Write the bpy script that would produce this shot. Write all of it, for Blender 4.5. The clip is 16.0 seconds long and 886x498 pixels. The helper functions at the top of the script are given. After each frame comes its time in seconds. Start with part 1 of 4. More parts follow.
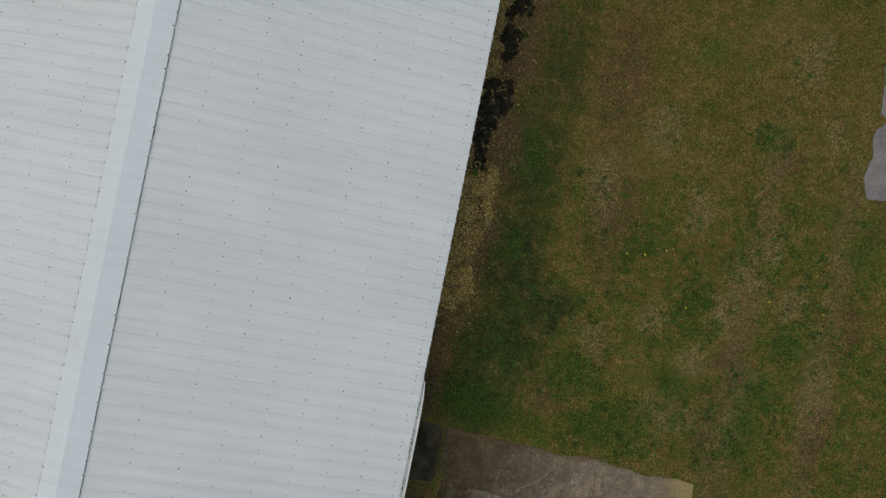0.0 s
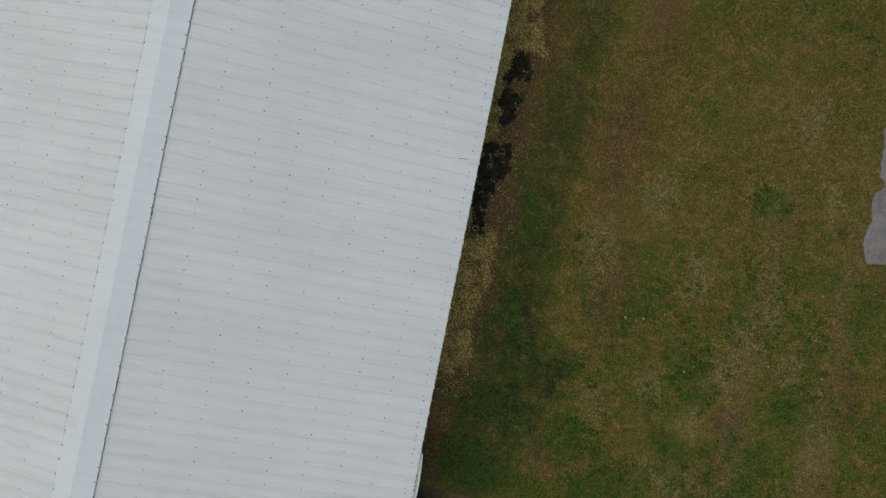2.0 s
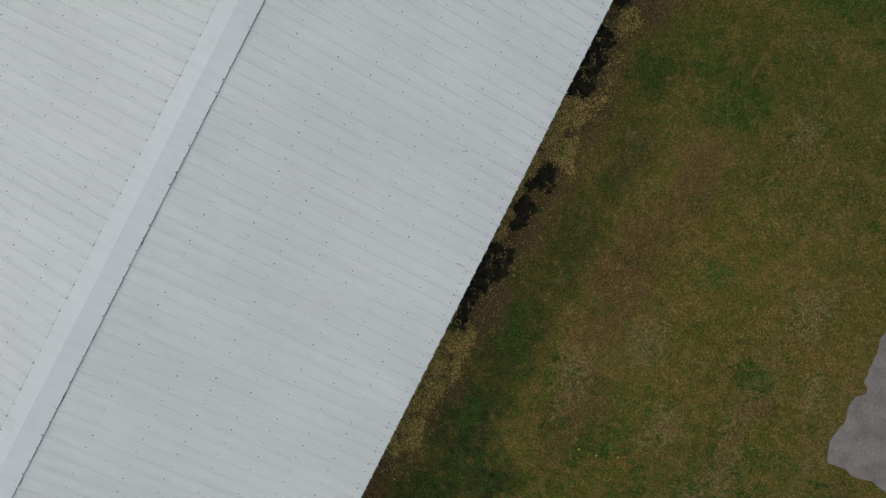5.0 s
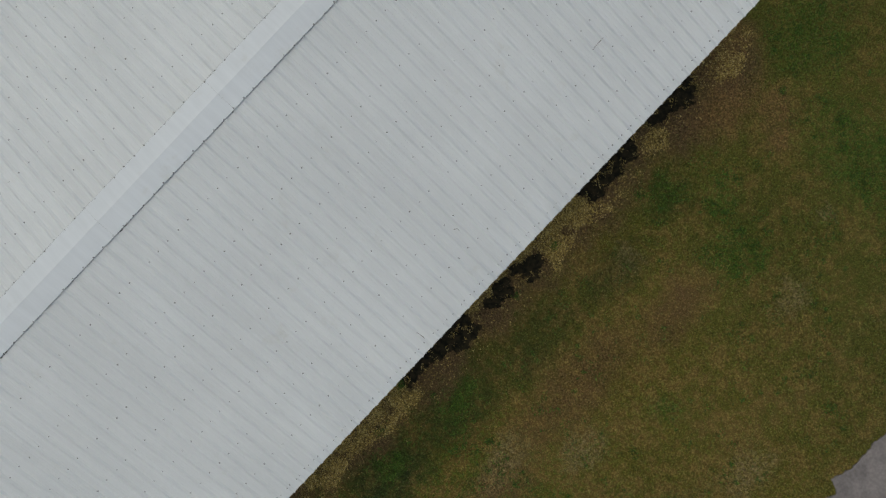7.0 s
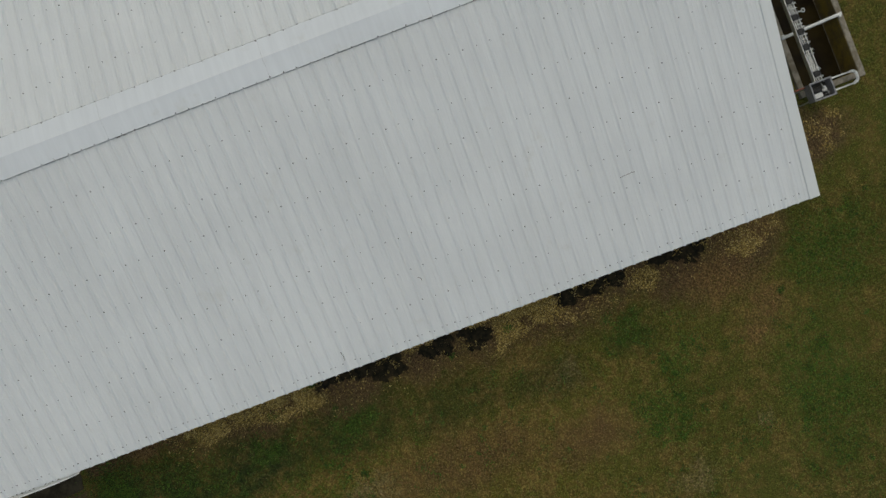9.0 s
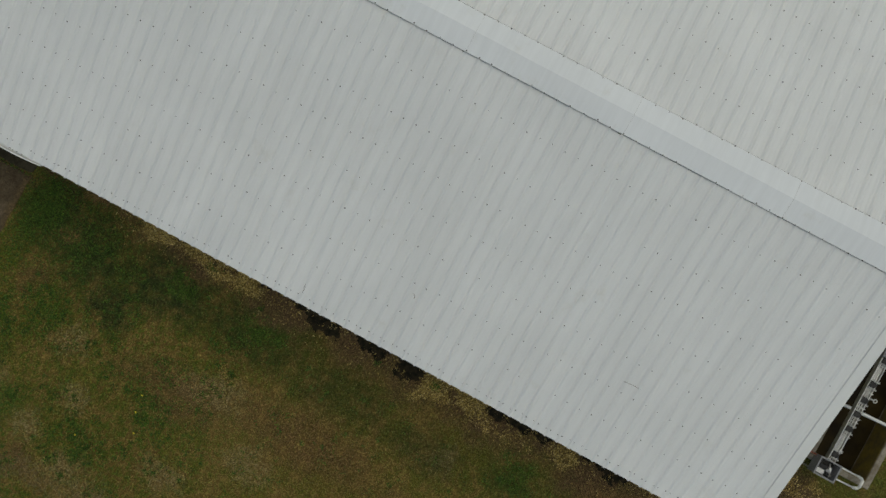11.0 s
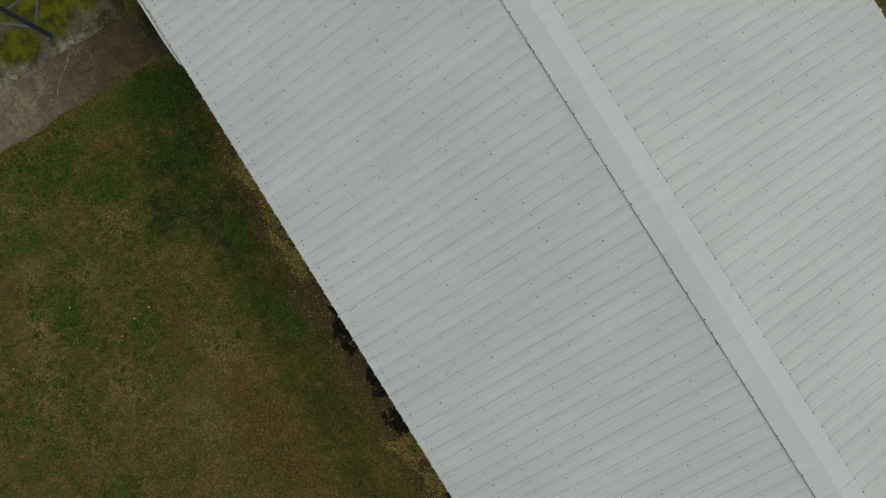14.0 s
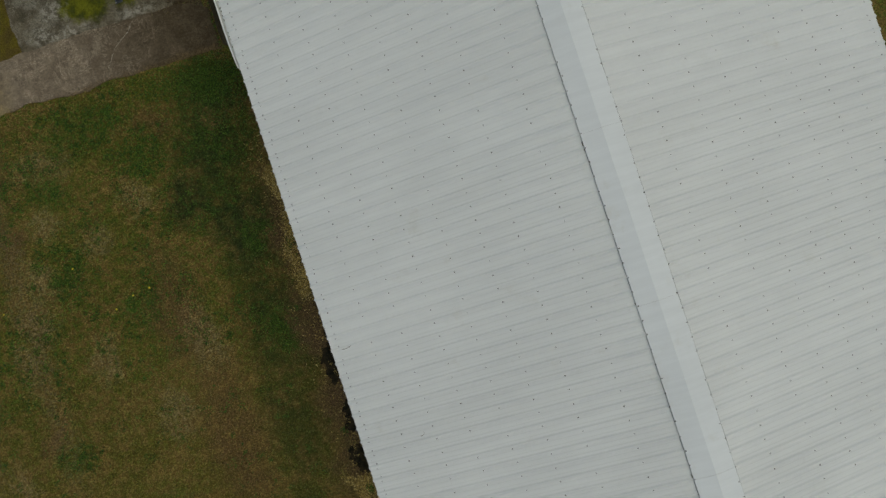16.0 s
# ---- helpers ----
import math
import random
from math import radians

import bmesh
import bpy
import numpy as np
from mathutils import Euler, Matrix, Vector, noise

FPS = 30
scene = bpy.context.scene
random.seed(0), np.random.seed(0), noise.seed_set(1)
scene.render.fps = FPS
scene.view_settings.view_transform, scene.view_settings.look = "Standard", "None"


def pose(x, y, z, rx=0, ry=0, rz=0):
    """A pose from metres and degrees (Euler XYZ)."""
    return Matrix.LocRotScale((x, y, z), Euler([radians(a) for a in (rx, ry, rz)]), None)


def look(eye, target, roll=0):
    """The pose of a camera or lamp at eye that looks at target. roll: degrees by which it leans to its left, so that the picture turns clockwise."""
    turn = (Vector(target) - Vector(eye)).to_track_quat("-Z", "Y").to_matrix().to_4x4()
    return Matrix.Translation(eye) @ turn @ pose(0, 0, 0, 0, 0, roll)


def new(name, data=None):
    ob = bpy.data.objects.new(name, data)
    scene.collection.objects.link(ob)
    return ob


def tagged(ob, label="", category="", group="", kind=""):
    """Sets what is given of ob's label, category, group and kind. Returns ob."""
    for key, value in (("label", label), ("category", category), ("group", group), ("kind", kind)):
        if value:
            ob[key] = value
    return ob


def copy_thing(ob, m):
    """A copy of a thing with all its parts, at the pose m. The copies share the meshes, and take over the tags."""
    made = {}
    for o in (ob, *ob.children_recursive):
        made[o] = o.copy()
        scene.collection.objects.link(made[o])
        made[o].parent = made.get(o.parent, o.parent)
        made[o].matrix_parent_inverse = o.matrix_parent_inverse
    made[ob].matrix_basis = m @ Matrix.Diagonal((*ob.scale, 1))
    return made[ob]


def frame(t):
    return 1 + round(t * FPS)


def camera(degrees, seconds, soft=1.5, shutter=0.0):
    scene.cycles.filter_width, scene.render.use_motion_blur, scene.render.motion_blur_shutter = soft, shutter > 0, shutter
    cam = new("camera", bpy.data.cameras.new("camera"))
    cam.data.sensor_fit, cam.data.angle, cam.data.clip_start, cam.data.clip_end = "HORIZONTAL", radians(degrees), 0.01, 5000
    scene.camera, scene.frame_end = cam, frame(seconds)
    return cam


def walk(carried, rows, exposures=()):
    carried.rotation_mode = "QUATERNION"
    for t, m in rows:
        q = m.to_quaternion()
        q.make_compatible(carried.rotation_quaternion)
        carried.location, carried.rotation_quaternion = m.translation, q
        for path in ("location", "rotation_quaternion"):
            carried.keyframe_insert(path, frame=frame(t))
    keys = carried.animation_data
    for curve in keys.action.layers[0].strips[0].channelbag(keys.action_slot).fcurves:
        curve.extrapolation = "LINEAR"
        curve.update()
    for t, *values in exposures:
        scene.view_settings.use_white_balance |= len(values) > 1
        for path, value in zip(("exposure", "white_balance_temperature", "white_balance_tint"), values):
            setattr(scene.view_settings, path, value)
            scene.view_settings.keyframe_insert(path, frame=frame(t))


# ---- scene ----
# World: the ridge runs along y at x = 0, the lawn lies on the +x side, the gable with the tanks at +y. Ground z = 0.
cam = camera(60.0, 16.0, soft=1.5)
PATH = [
    (0, 6.981, 2.999, 20.058, 0.35, 0.67, 11.43),
    (0.5, 7.005, 3.380, 20.092, 0.41, 0.95, 11.49),
    (1, 6.985, 3.777, 20.119, 0.53, 1.07, 11.43),
    (1.5, 6.889, 4.192, 20.109, 0.49, 1.03, 11.36),
    (2, 6.837, 4.605, 20.104, 0.54, 1.04, 11.37),
    (2.5, 6.817, 5.057, 20.061, 0.42, 1.22, 11.70),
    (3, 6.749, 5.468, 20.015, 0.47, 1.20, 14.05),
    (3.5, 6.710, 5.847, 20.017, 0.48, 1.27, 16.84),
    (4, 6.633, 6.139, 19.990, 0.80, 1.17, 20.05),
    (4.2, 6.590, 6.255, 19.987, 0.86, 1.12, 21.39),
    (6.3, 6.209, 8.112, 20.158, 0.61, 1.39, 36.93),
    (6.5, 6.148, 8.270, 20.141, 0.63, 1.32, 38.69),
    (7, 5.977, 8.636, 20.174, 0.76, 1.14, 43.41),
    (7.5, 5.865, 9.055, 20.267, 0.74, 1.33, 48.24),
    (8, 5.725, 9.426, 20.325, 0.65, 1.31, 54.18),
    (8.5, 5.542, 9.770, 20.303, 0.48, 1.29, 60.69),
    (9, 5.307, 10.158, 20.306, 0.39, 1.37, 69.44),
    (9.5, 4.968, 10.503, 20.265, 0.20, 1.56, 81.14),
    (9.8, 4.669, 10.550, 20.215, 0.29, 1.54, 91.77),
    (10, 4.467, 10.469, 20.211, 0.21, 1.59, 98.11),
    (10.2, 4.282, 10.330, 20.173, 0.09, 1.68, 103.25),
    (12.3, 4.016, 8.215, 20.069, 0.15, 1.06, 132.71),
    (12.5, 4.004, 8.074, 20.032, 0.28, 1.10, 134.79),
    (13, 3.955, 7.722, 19.968, 0.33, 1.17, 139.59),
    (13.5, 3.924, 7.384, 19.878, 0.40, 1.21, 143.82),
    (14, 3.883, 7.048, 19.818, 0.45, 1.26, 147.94),
    (14.5, 3.774, 6.690, 19.792, 0.41, 1.37, 151.58),
    (15, 3.671, 6.320, 19.810, 0.55, 1.30, 155.27),
    (15.5, 3.596, 5.974, 19.802, 0.45, 1.23, 158.64),
    (16, 3.473, 5.594, 19.833, 0.38, 1.33, 161.91),
]
walk(cam, [(t, pose(x, y, z, p, r, yaw)) for t, x, y, z, p, r, yaw in PATH], exposures=[(0.0, -0.04, 6550, 0.0), (4.0, -0.05, 6550, 0.0), (7.0, -0.15, 6680, 0.0), (9.0, -0.18, 6820, -0.5), (10.0, -0.18, 6950, -1.5), (12.5, -0.33, 6960, -2.5), (16.0, -0.31, 6960, -3.5)])

# ---- light: overcast sky ----
SUN_EL, SUN_AZ = 76.0, 275.0      # degrees; azimuth clockwise from +y
world = bpy.data.worlds.new("overcast_sky")
scene.world = world
world.use_nodes = True
wn = world.node_tree
sky = wn.nodes.new("ShaderNodeTexSky")
sky.sky_type = "NISHITA"
sky.sun_disc = False
sky.sun_elevation, sky.sun_rotation = radians(SUN_EL), radians(SUN_AZ)
sky.air_density, sky.dust_density, sky.ozone_density = 1.0, 4.0, 1.0
wn.links.new(sky.outputs[0], wn.nodes["Background"].inputs[0])
wn.nodes["Background"].inputs[1].default_value = 0.105
sun = new("sun", bpy.data.lights.new("sun", "SUN"))
sun.data.energy, sun.data.angle, sun.data.color = 0.56, radians(60), (1.0, 0.97, 0.92)
_d = Vector((math.sin(radians(SUN_AZ)) * math.cos(radians(SUN_EL)), math.cos(radians(SUN_AZ)) * math.cos(radians(SUN_EL)), math.sin(radians(SUN_EL))))
sun.matrix_world = look(_d * 60, (0, 0, 0))

# ---- material helpers ----


class Nodes:
    """A small builder for one node material."""

    def __init__(self, name):
        self.mat = bpy.data.materials.new(name)
        self.mat.use_nodes = True
        self.t = self.mat.node_tree
        self.bsdf = self.t.nodes["Principled BSDF"]
        self.pos = None

    def add(self, kind, ins=(), out=0, **props):
        n = self.t.nodes.new(kind)
        for k, v in props.items():
            setattr(n, k, v)
        for k, v in dict(ins).items():
            self.put(n.inputs[k], v)
        return n.outputs[out]

    def put(self, socket, v):
        if isinstance(v, bpy.types.NodeSocket):
            self.t.links.new(v, socket)
        elif isinstance(v, tuple) and len(v) == 3 and socket.type == "RGBA":
            socket.default_value = (*v, 1)
        else:
            socket.default_value = v

    def where(self):
        if self.pos is None:
            self.pos = self.add("ShaderNodeNewGeometry")
        return self.pos

    def xyz(self):
        n = self.t.nodes.new("ShaderNodeSeparateXYZ")
        self.t.links.new(self.where(), n.inputs[0])
        return n.outputs

    def noise(self, scale, detail=3.0, rough=0.55, stretch=None, shift=0.0, dist=0.0):
        v = self.where()
        if stretch or shift:
            v = self.add("ShaderNodeMapping", {"Vector": v, "Scale": stretch or (1, 1, 1), "Location": (shift, shift * 0.7, 0)})
        return self.add("ShaderNodeTexNoise", {"Vector": v, "Scale": scale, "Detail": detail, "Roughness": rough, "Distortion": dist})

    def frayed(self, amount=0.55):
        """The place, pushed about by noise of three sizes, so that patches get ragged outlines."""
        v = self.where()
        for size, share in ((0.9, 1.0), (3.5, 0.7), (14.0, 0.35)):
            w = self.add("ShaderNodeTexNoise", {"Vector": self.where(), "Scale": size, "Detail": 3.0, "Roughness": 0.6}, out=1)
            w = self.add("ShaderNodeVectorMath", {0: w, 1: (0.5, 0.5, 0.5)}, operation="SUBTRACT")
            v = self.add("ShaderNodeVectorMath", {0: w, 1: (2.2 * amount * share,) * 3, 2: v}, operation="MULTIPLY_ADD")
        return v

    def patches(self, place, spots, inner=0.35, outer=1.45):
        """1 inside any of the ellipses (x, y, half-width, half-length), 0 outside, with a soft rim."""
        best = None
        for cx, cy, rx, ry in spots:
            d = self.add("ShaderNodeVectorMath", {0: place, 1: (1 / rx, 1 / ry, 0), 2: (-cx / rx, -cy / ry, 0)}, operation="MULTIPLY_ADD")
            d = self.add("ShaderNodeVectorMath", {0: d}, out=1, operation="LENGTH")
            best = d if best is None else self.math("MINIMUM", best, d)
        return self.ramp(best, outer, inner)

    def ramp(self, v, a, b, lo=0.0, hi=1.0):
        return self.add("ShaderNodeMapRange", {0: v, 1: a, 2: b, 3: lo, 4: hi}, interpolation_type="SMOOTHSTEP")

    def math(self, op, a, b=0.0):
        return self.add("ShaderNodeMath", {0: a, 1: b}, operation=op)

    def mix(self, f, a, b):
        n = self.t.nodes.new("ShaderNodeMix")
        n.data_type = "RGBA"
        self.put(n.inputs[0], f)
        self.put(n.inputs[6], a)
        self.put(n.inputs[7], b)
        return n.outputs[2]

    def scale(self, c, f):
        n = self.t.nodes.new("ShaderNodeMix")
        n.data_type, n.blend_type = "RGBA", "MULTIPLY"
        n.inputs[0].default_value = 1.0
        self.put(n.inputs[6], c)
        comb = self.add("ShaderNodeCombineColor", {0: f, 1: f, 2: f})
        self.put(n.inputs[7], comb)
        return n.outputs[2]

    def done(self, color, rough=0.7, metal=0.0, bump=None, depth=0.01, spec=0.5):
        self.put(self.bsdf.inputs["Base Color"], color)
        self.put(self.bsdf.inputs["Roughness"], rough)
        self.put(self.bsdf.inputs["Metallic"], metal)
        self.put(self.bsdf.inputs["Specular IOR Level"], spec)
        if bump is not None:
            self.put(self.bsdf.inputs["Normal"], self.add("ShaderNodeBump", {"Height": bump, "Distance": depth, "Strength": 1.0}))
        return self.mat


# what grows where on the lawn: centre and half-widths in metres
DARK_GREEN = [(8.3, -0.5, 1.1, 1.1), (8.7, 0.9, 1.1, 1.5), (8.65, 3.2, 0.95, 1.8), (8.6, 6.0, 0.9, 1.8), (8.85, 8.6, 0.85, 1.8), (9.2, 11.0, 0.6, 1.3), (9.8, 2.1, 0.7, 0.8), (8.8, 13.6, 0.6, 0.7)]
LUSH = [(8.4, 3.45, 0.35, 0.45), (11.8, 4.3, 0.6, 0.5), (14.7, 7.5, 0.5, 0.4), (16.1, 2.3, 0.6, 0.6), (15.4, 1.0, 0.7, 0.5), (13.4, 3.1, 0.6, 0.4), (11.9, -0.6, 1.1, 0.6), (15.1, -0.2, 0.8, 0.6), (13.3, 0.7, 0.6, 0.5), (10.6, 0.6, 0.7, 0.6), (8.7, 13.6, 0.45, 0.6), (11.2, 13.8, 0.8, 0.8), (12.0, 17.9, 2.0, 1.2), (8.6, 19.4, 1.2, 1.4), (9.9, 14.6, 0.6, 0.5), (8.5, 6.0, 0.4, 0.6), (12.6, 9.6, 0.5, 0.5), (17.6, 4.9, 0.4, 1.0), (16.6, 6.0, 0.4, 0.4), (5.9, 22.6, 1.0, 1.0)]
STRAW = [(13.1, 5.4, 0.35, 0.6), (14.5, 3.9, 0.5, 0.7), (14.2, 2.9, 0.5, 0.5), (13.7, 1.5, 0.5, 0.5), (16.9, 1.4, 0.35, 0.9), (13.3, 0.0, 0.7, 0.4), (15.9, 3.4, 0.4, 0.5), (15.1, 4.8, 0.35, 0.6), (11.2, 1.5, 0.5, 0.4), (10.5, 5.6, 0.5, 0.9), (9.1, 11.7, 0.4, 0.3), (12.1, 16.1, 0.2, 0.2), (12.9, 13.9, 0.4, 0.5), (8.65, 0.3, 0.28, 0.28), (15.3, 9.8, 0.5, 0.7), (16.2, 7.8, 0.3, 0.6), (12.4, 2.4, 0.5, 0.4), (11.8, 7.2, 0.5, 0.6)]
RUSSET = [(14.7, 1.7, 0.35, 0.8), (14.4, -0.2, 0.3, 0.9), (17.4, 3.0, 0.3, 0.8), (17.2, 0.2, 0.35, 1.1), (17.7, 5.9, 0.3, 0.5), (15.1, 6.9, 0.3, 0.4), (10.5, 8.4, 0.8, 2.2), (10.9, 4.6, 0.7, 1.6), (10.1, -0.2, 0.4, 0.4), (11.0, 11.6, 0.6, 1.2)]
RED_LITTER = [(7.3, 17.4, 0.55, 0.9), (8.3, 16.3, 0.7, 1.0), (9.3, 17.1, 0.5, 0.6), (9.9, 16.7, 0.35, 0.4), (7.2, 0.6, 0.35, 0.7), (8.65, 0.3, 0.25, 0.25)]
MOULD = [(7.1, 1.0, 0.42, 1.2), (7.3, 3.5, 0.72, 2.0), (7.4, 6.3, 0.75, 1.6), (7.4, 8.4, 0.75, 1.5), (7.5, 10.6, 0.85, 1.4), (7.5, 12.3, 0.9, 1.0), (7.4, 13.8, 0.7, 1.0), (7.7, 15.3, 0.95, 1.0), (7.6, 17.0, 0.95, 1.2), (6.95, -0.5, 0.35, 0.9), (5.7, 19.9, 0.7, 1.0), (7.2, -5.0, 0.8, 2.2), (7.72, -2.3, 0.12, 0.9), (7.2, -0.9, 0.35, 0.5)]


def lawn_colour(n):
    """Mown lawn: olive and dead brown, with lush, strawy and bare patches, and leaf mould along the eave."""
    x, y = n.xyz()[0], n.xyz()[1]
    mid, small, clump = n.noise(0.9, 6, 0.66, shift=4.0), n.noise(3.2, 7, 0.7, shift=9.0), n.noise(10.0, 5, 0.7, shift=2.0)
    fine = n.noise(34, 4, 0.75)
    wob = n.math("MULTIPLY", n.math("SUBTRACT", mid, 0.5), 3.0)
    place = n.frayed()
    tone = n.math("ADD", n.math("MULTIPLY", mid, 0.9), n.math("MULTIPLY", small, 1.0))
    brown = n.mix(n.ramp(clump, 0.32, 0.68), (0.115, 0.078, 0.020), (0.270, 0.188, 0.058))
    olive = n.mix(n.ramp(fine, 0.35, 0.7), (0.084, 0.073, 0.014), (0.185, 0.156, 0.031))
    col = n.mix(n.ramp(tone, 0.84, 1.06), brown, olive)
    far = n.math("MULTIPLY", n.ramp(n.math("ADD", y, wob), 10.0, 14.5), n.ramp(tone, 0.78, 1.05, 0.25, 0.75))
    col = n.mix(far, col, n.mix(n.ramp(fine, 0.35, 0.7), (0.056, 0.060, 0.012), (0.128, 0.124, 0.027)))
    # loose tufts all over, thicker on the open lawn near the slab
    tuft = n.math("MULTIPLY", n.ramp(n.math("ADD", clump, n.math("MULTIPLY", small, 0.6)), 0.77, 0.88), n.ramp(y, 8.5, 4.5, 0.35, 0.92))
    green = n.mix(n.ramp(fine, 0.35, 0.7), (0.050, 0.072, 0.011), (0.112, 0.150, 0.022))
    col = n.mix(tuft, col, green)
    red = n.mix(n.ramp(fine, 0.35, 0.65), (0.085, 0.045, 0.020), (0.180, 0.105, 0.050))
    col = n.mix(n.math("MULTIPLY", n.patches(place, RUSSET), n.ramp(small, 0.35, 0.6, 0.25, 0.75)), col, red)
    straw = n.mix(n.ramp(fine, 0.35, 0.65), (0.150, 0.108, 0.045), (0.330, 0.250, 0.125))
    col = n.mix(n.math("MULTIPLY", n.patches(place, STRAW), n.ramp(clump, 0.40, 0.62, 0.10, 0.85)), col, straw)
    deep = n.mix(n.ramp(clump, 0.35, 0.65), (0.013, 0.025, 0.008), (0.039, 0.054, 0.015))
    col = n.mix(n.math("MULTIPLY", n.patches(place, DARK_GREEN), n.math("MULTIPLY", n.ramp(small, 0.30, 0.58, 0.50, 0.95), n.ramp(y, 3.0, 7.5, 1.0, 0.68))), col, deep)
    lush = n.mix(n.ramp(fine, 0.35, 0.7), (0.030, 0.066, 0.010), (0.074, 0.140, 0.020))
    col = n.mix(n.math("MULTIPLY", n.patches(place, LUSH), n.ramp(clump, 0.40, 0.60, 0.15, 0.80)), col, lush)
    # worn wheel tracks, nearly along y
    for x0 in (14.8, 16.9):
        d = n.math("ABSOLUTE", n.math("SUBTRACT", n.math("ADD", x, n.math("MULTIPLY", wob, 0.5)), x0))
        worn = n.math("MULTIPLY", n.ramp(d, 0.50, 0.1), n.ramp(clump, 0.40, 0.6))
        worn = n.math("MULTIPLY", worn, n.ramp(y, 9.5, 6.0, 0.15, 1.0))
        col = n.mix(n.math("MULTIPLY", worn, 0.5), col, (0.215, 0.148, 0.080))
    # bare soil and leaf mould under the drip line
    mould = n.mix(n.ramp(fine, 0.35, 0.65), (0.045, 0.030, 0.016), (0.155, 0.100, 0.050))
    mould = n.mix(n.math("MULTIPLY", n.ramp(clump, 0.52, 0.66), 0.5), mould, (0.23, 0.16, 0.075))
    col = n.mix(n.math("MULTIPLY", n.patches(place, MOULD), 0.95), col, mould)
    litter = n.mix(n.ramp(fine, 0.35, 0.65), (0.110, 0.062, 0.023), (0.260, 0.162, 0.066))
    col = n.mix(n.math("MULTIPLY", n.patches(place, RED_LITTER), n.ramp(clump, 0.38, 0.60, 0.35, 0.92)), col, litter)
    # mossy yellow ground beyond the slab
    moss = n.math("MULTIPLY", n.ramp(n.math("ADD", y, n.math("MULTIPLY", wob, 0.3)), -2.75, -3.0), n.ramp(n.math("ADD", x, wob), 12.0, 12.5))
    moss = n.math("MULTIPLY", moss, n.math("MULTIPLY", n.ramp(n.math("ADD", x, wob), 16.5, 14.0), n.ramp(y, -10.0, -7.5)))
    col = n.mix(moss, col, n.mix(n.ramp(small, 0.4, 0.6), (0.105, 0.075, 0.018), (0.130, 0.105, 0.014)))
    return col, fine, small


def mat_lawn():
    n = Nodes("lawn_soil")
    col, fine, small = lawn_colour(n)
    return n.done(n.scale(col, n.ramp(fine, 0.25, 0.75, 0.36, 1.45)), 0.95, bump=n.math("ADD", fine, small), depth=0.03, spec=0.15)


def mat_grass():
    n = Nodes("grass_blade")
    col, fine, small = lawn_colour(n)
    isl = n.add("ShaderNodeNewGeometry", out=8)
    col = n.mix(n.ramp(isl, 0.80, 1.0, 0.0, 0.45), col, (0.10, 0.16, 0.024))
    col = n.mix(n.ramp(isl, 0.14, 0.0, 0.0, 0.40), col, (0.26, 0.20, 0.095))
    return n.done(n.scale(col, n.ramp(n.math("FRACT", n.math("MULTIPLY", isl, 17.3)), 0, 1, 0.42, 2.20)), 0.8, spec=0.2)


def mat_roof(name, tint):
    n = Nodes(name)
    streak = n.noise(1.6, 6, 0.7, stretch=(0.12, 3.4, 1.0))
    blot, fine = n.noise(0.5, 3, shift=2.0), n.noise(60, 2)
    rnd = n.add("ShaderNodeObjectInfo", out=5)
    f = n.math("ADD", n.ramp(streak, 0.3, 0.7, 0.955, 1.02), n.ramp(blot, 0.3, 0.7, -0.03, 0.02))
    f = n.math("ADD", f, n.ramp(rnd, 0, 1, -0.012, 0.012))
    col = n.mix(n.ramp(n.noise(1.3, 5, 0.7, shift=7.0), 0.58, 0.8, 0.0, 0.35), tint, (0.52, 0.50, 0.42))
    return n.done(n.scale(col, f), n.ramp(fine, 0.2, 0.8, 0.55, 0.7), 0.0, bump=n.noise(6, 2), depth=0.002, spec=0.3)


def mat_plain(name, a, b, scale=8.0, rough=0.6, metal=0.0, depth=0.003, spec=0.4, detail=4.0):
    n = Nodes(name)
    big, fine = n.noise(scale, detail, 0.6), n.noise(scale * 9, 2)
    rnd = n.add("ShaderNodeObjectInfo", out=5)
    f = n.math("ADD", n.ramp(fine, 0.25, 0.75, 0.85, 1.1), n.ramp(rnd, 0, 1, -0.06, 0.06))
    return n.done(n.scale(n.mix(n.ramp(big, 0.35, 0.65), a, b), f), rough, metal, bump=fine, depth=depth, spec=spec)


def mat_island(name, cols, rough=0.85):
    n = Nodes(name)
    isl = n.add("ShaderNodeNewGeometry", out=8)
    c = n.mix(n.ramp(isl, 0.0, 0.6), cols[0], cols[1])
    c = n.mix(n.ramp(isl, 0.6, 1.0), c, cols[2])
    v = n.math("FRACT", n.math("MULTIPLY", isl, 23.7))
    return n.done(n.scale(c, n.ramp(v, 0, 1, 0.38, 1.55)), rough, spec=0.25)


def scuffed(n, c, where_, pale, strength):
    """Pale scrape marks: thin broken arcs crossing each other."""
    for k, st in enumerate(((0.5, 1.9, 1), (1.7, 0.6, 1))):
        line = n.math("ABSOLUTE", n.math("SUBTRACT", n.noise(3.4, 5, 0.68, stretch=st, shift=3.0 + 8 * k, dist=1.4), 0.5))
        mark = n.math("MULTIPLY", n.ramp(line, 0.030, 0.006), n.ramp(n.noise(1.7, 3, shift=5.0 * k), 0.42, 0.60))
        c = n.mix(n.math("MULTIPLY", n.math("MULTIPLY", mark, where_), strength), c, pale)
    return c


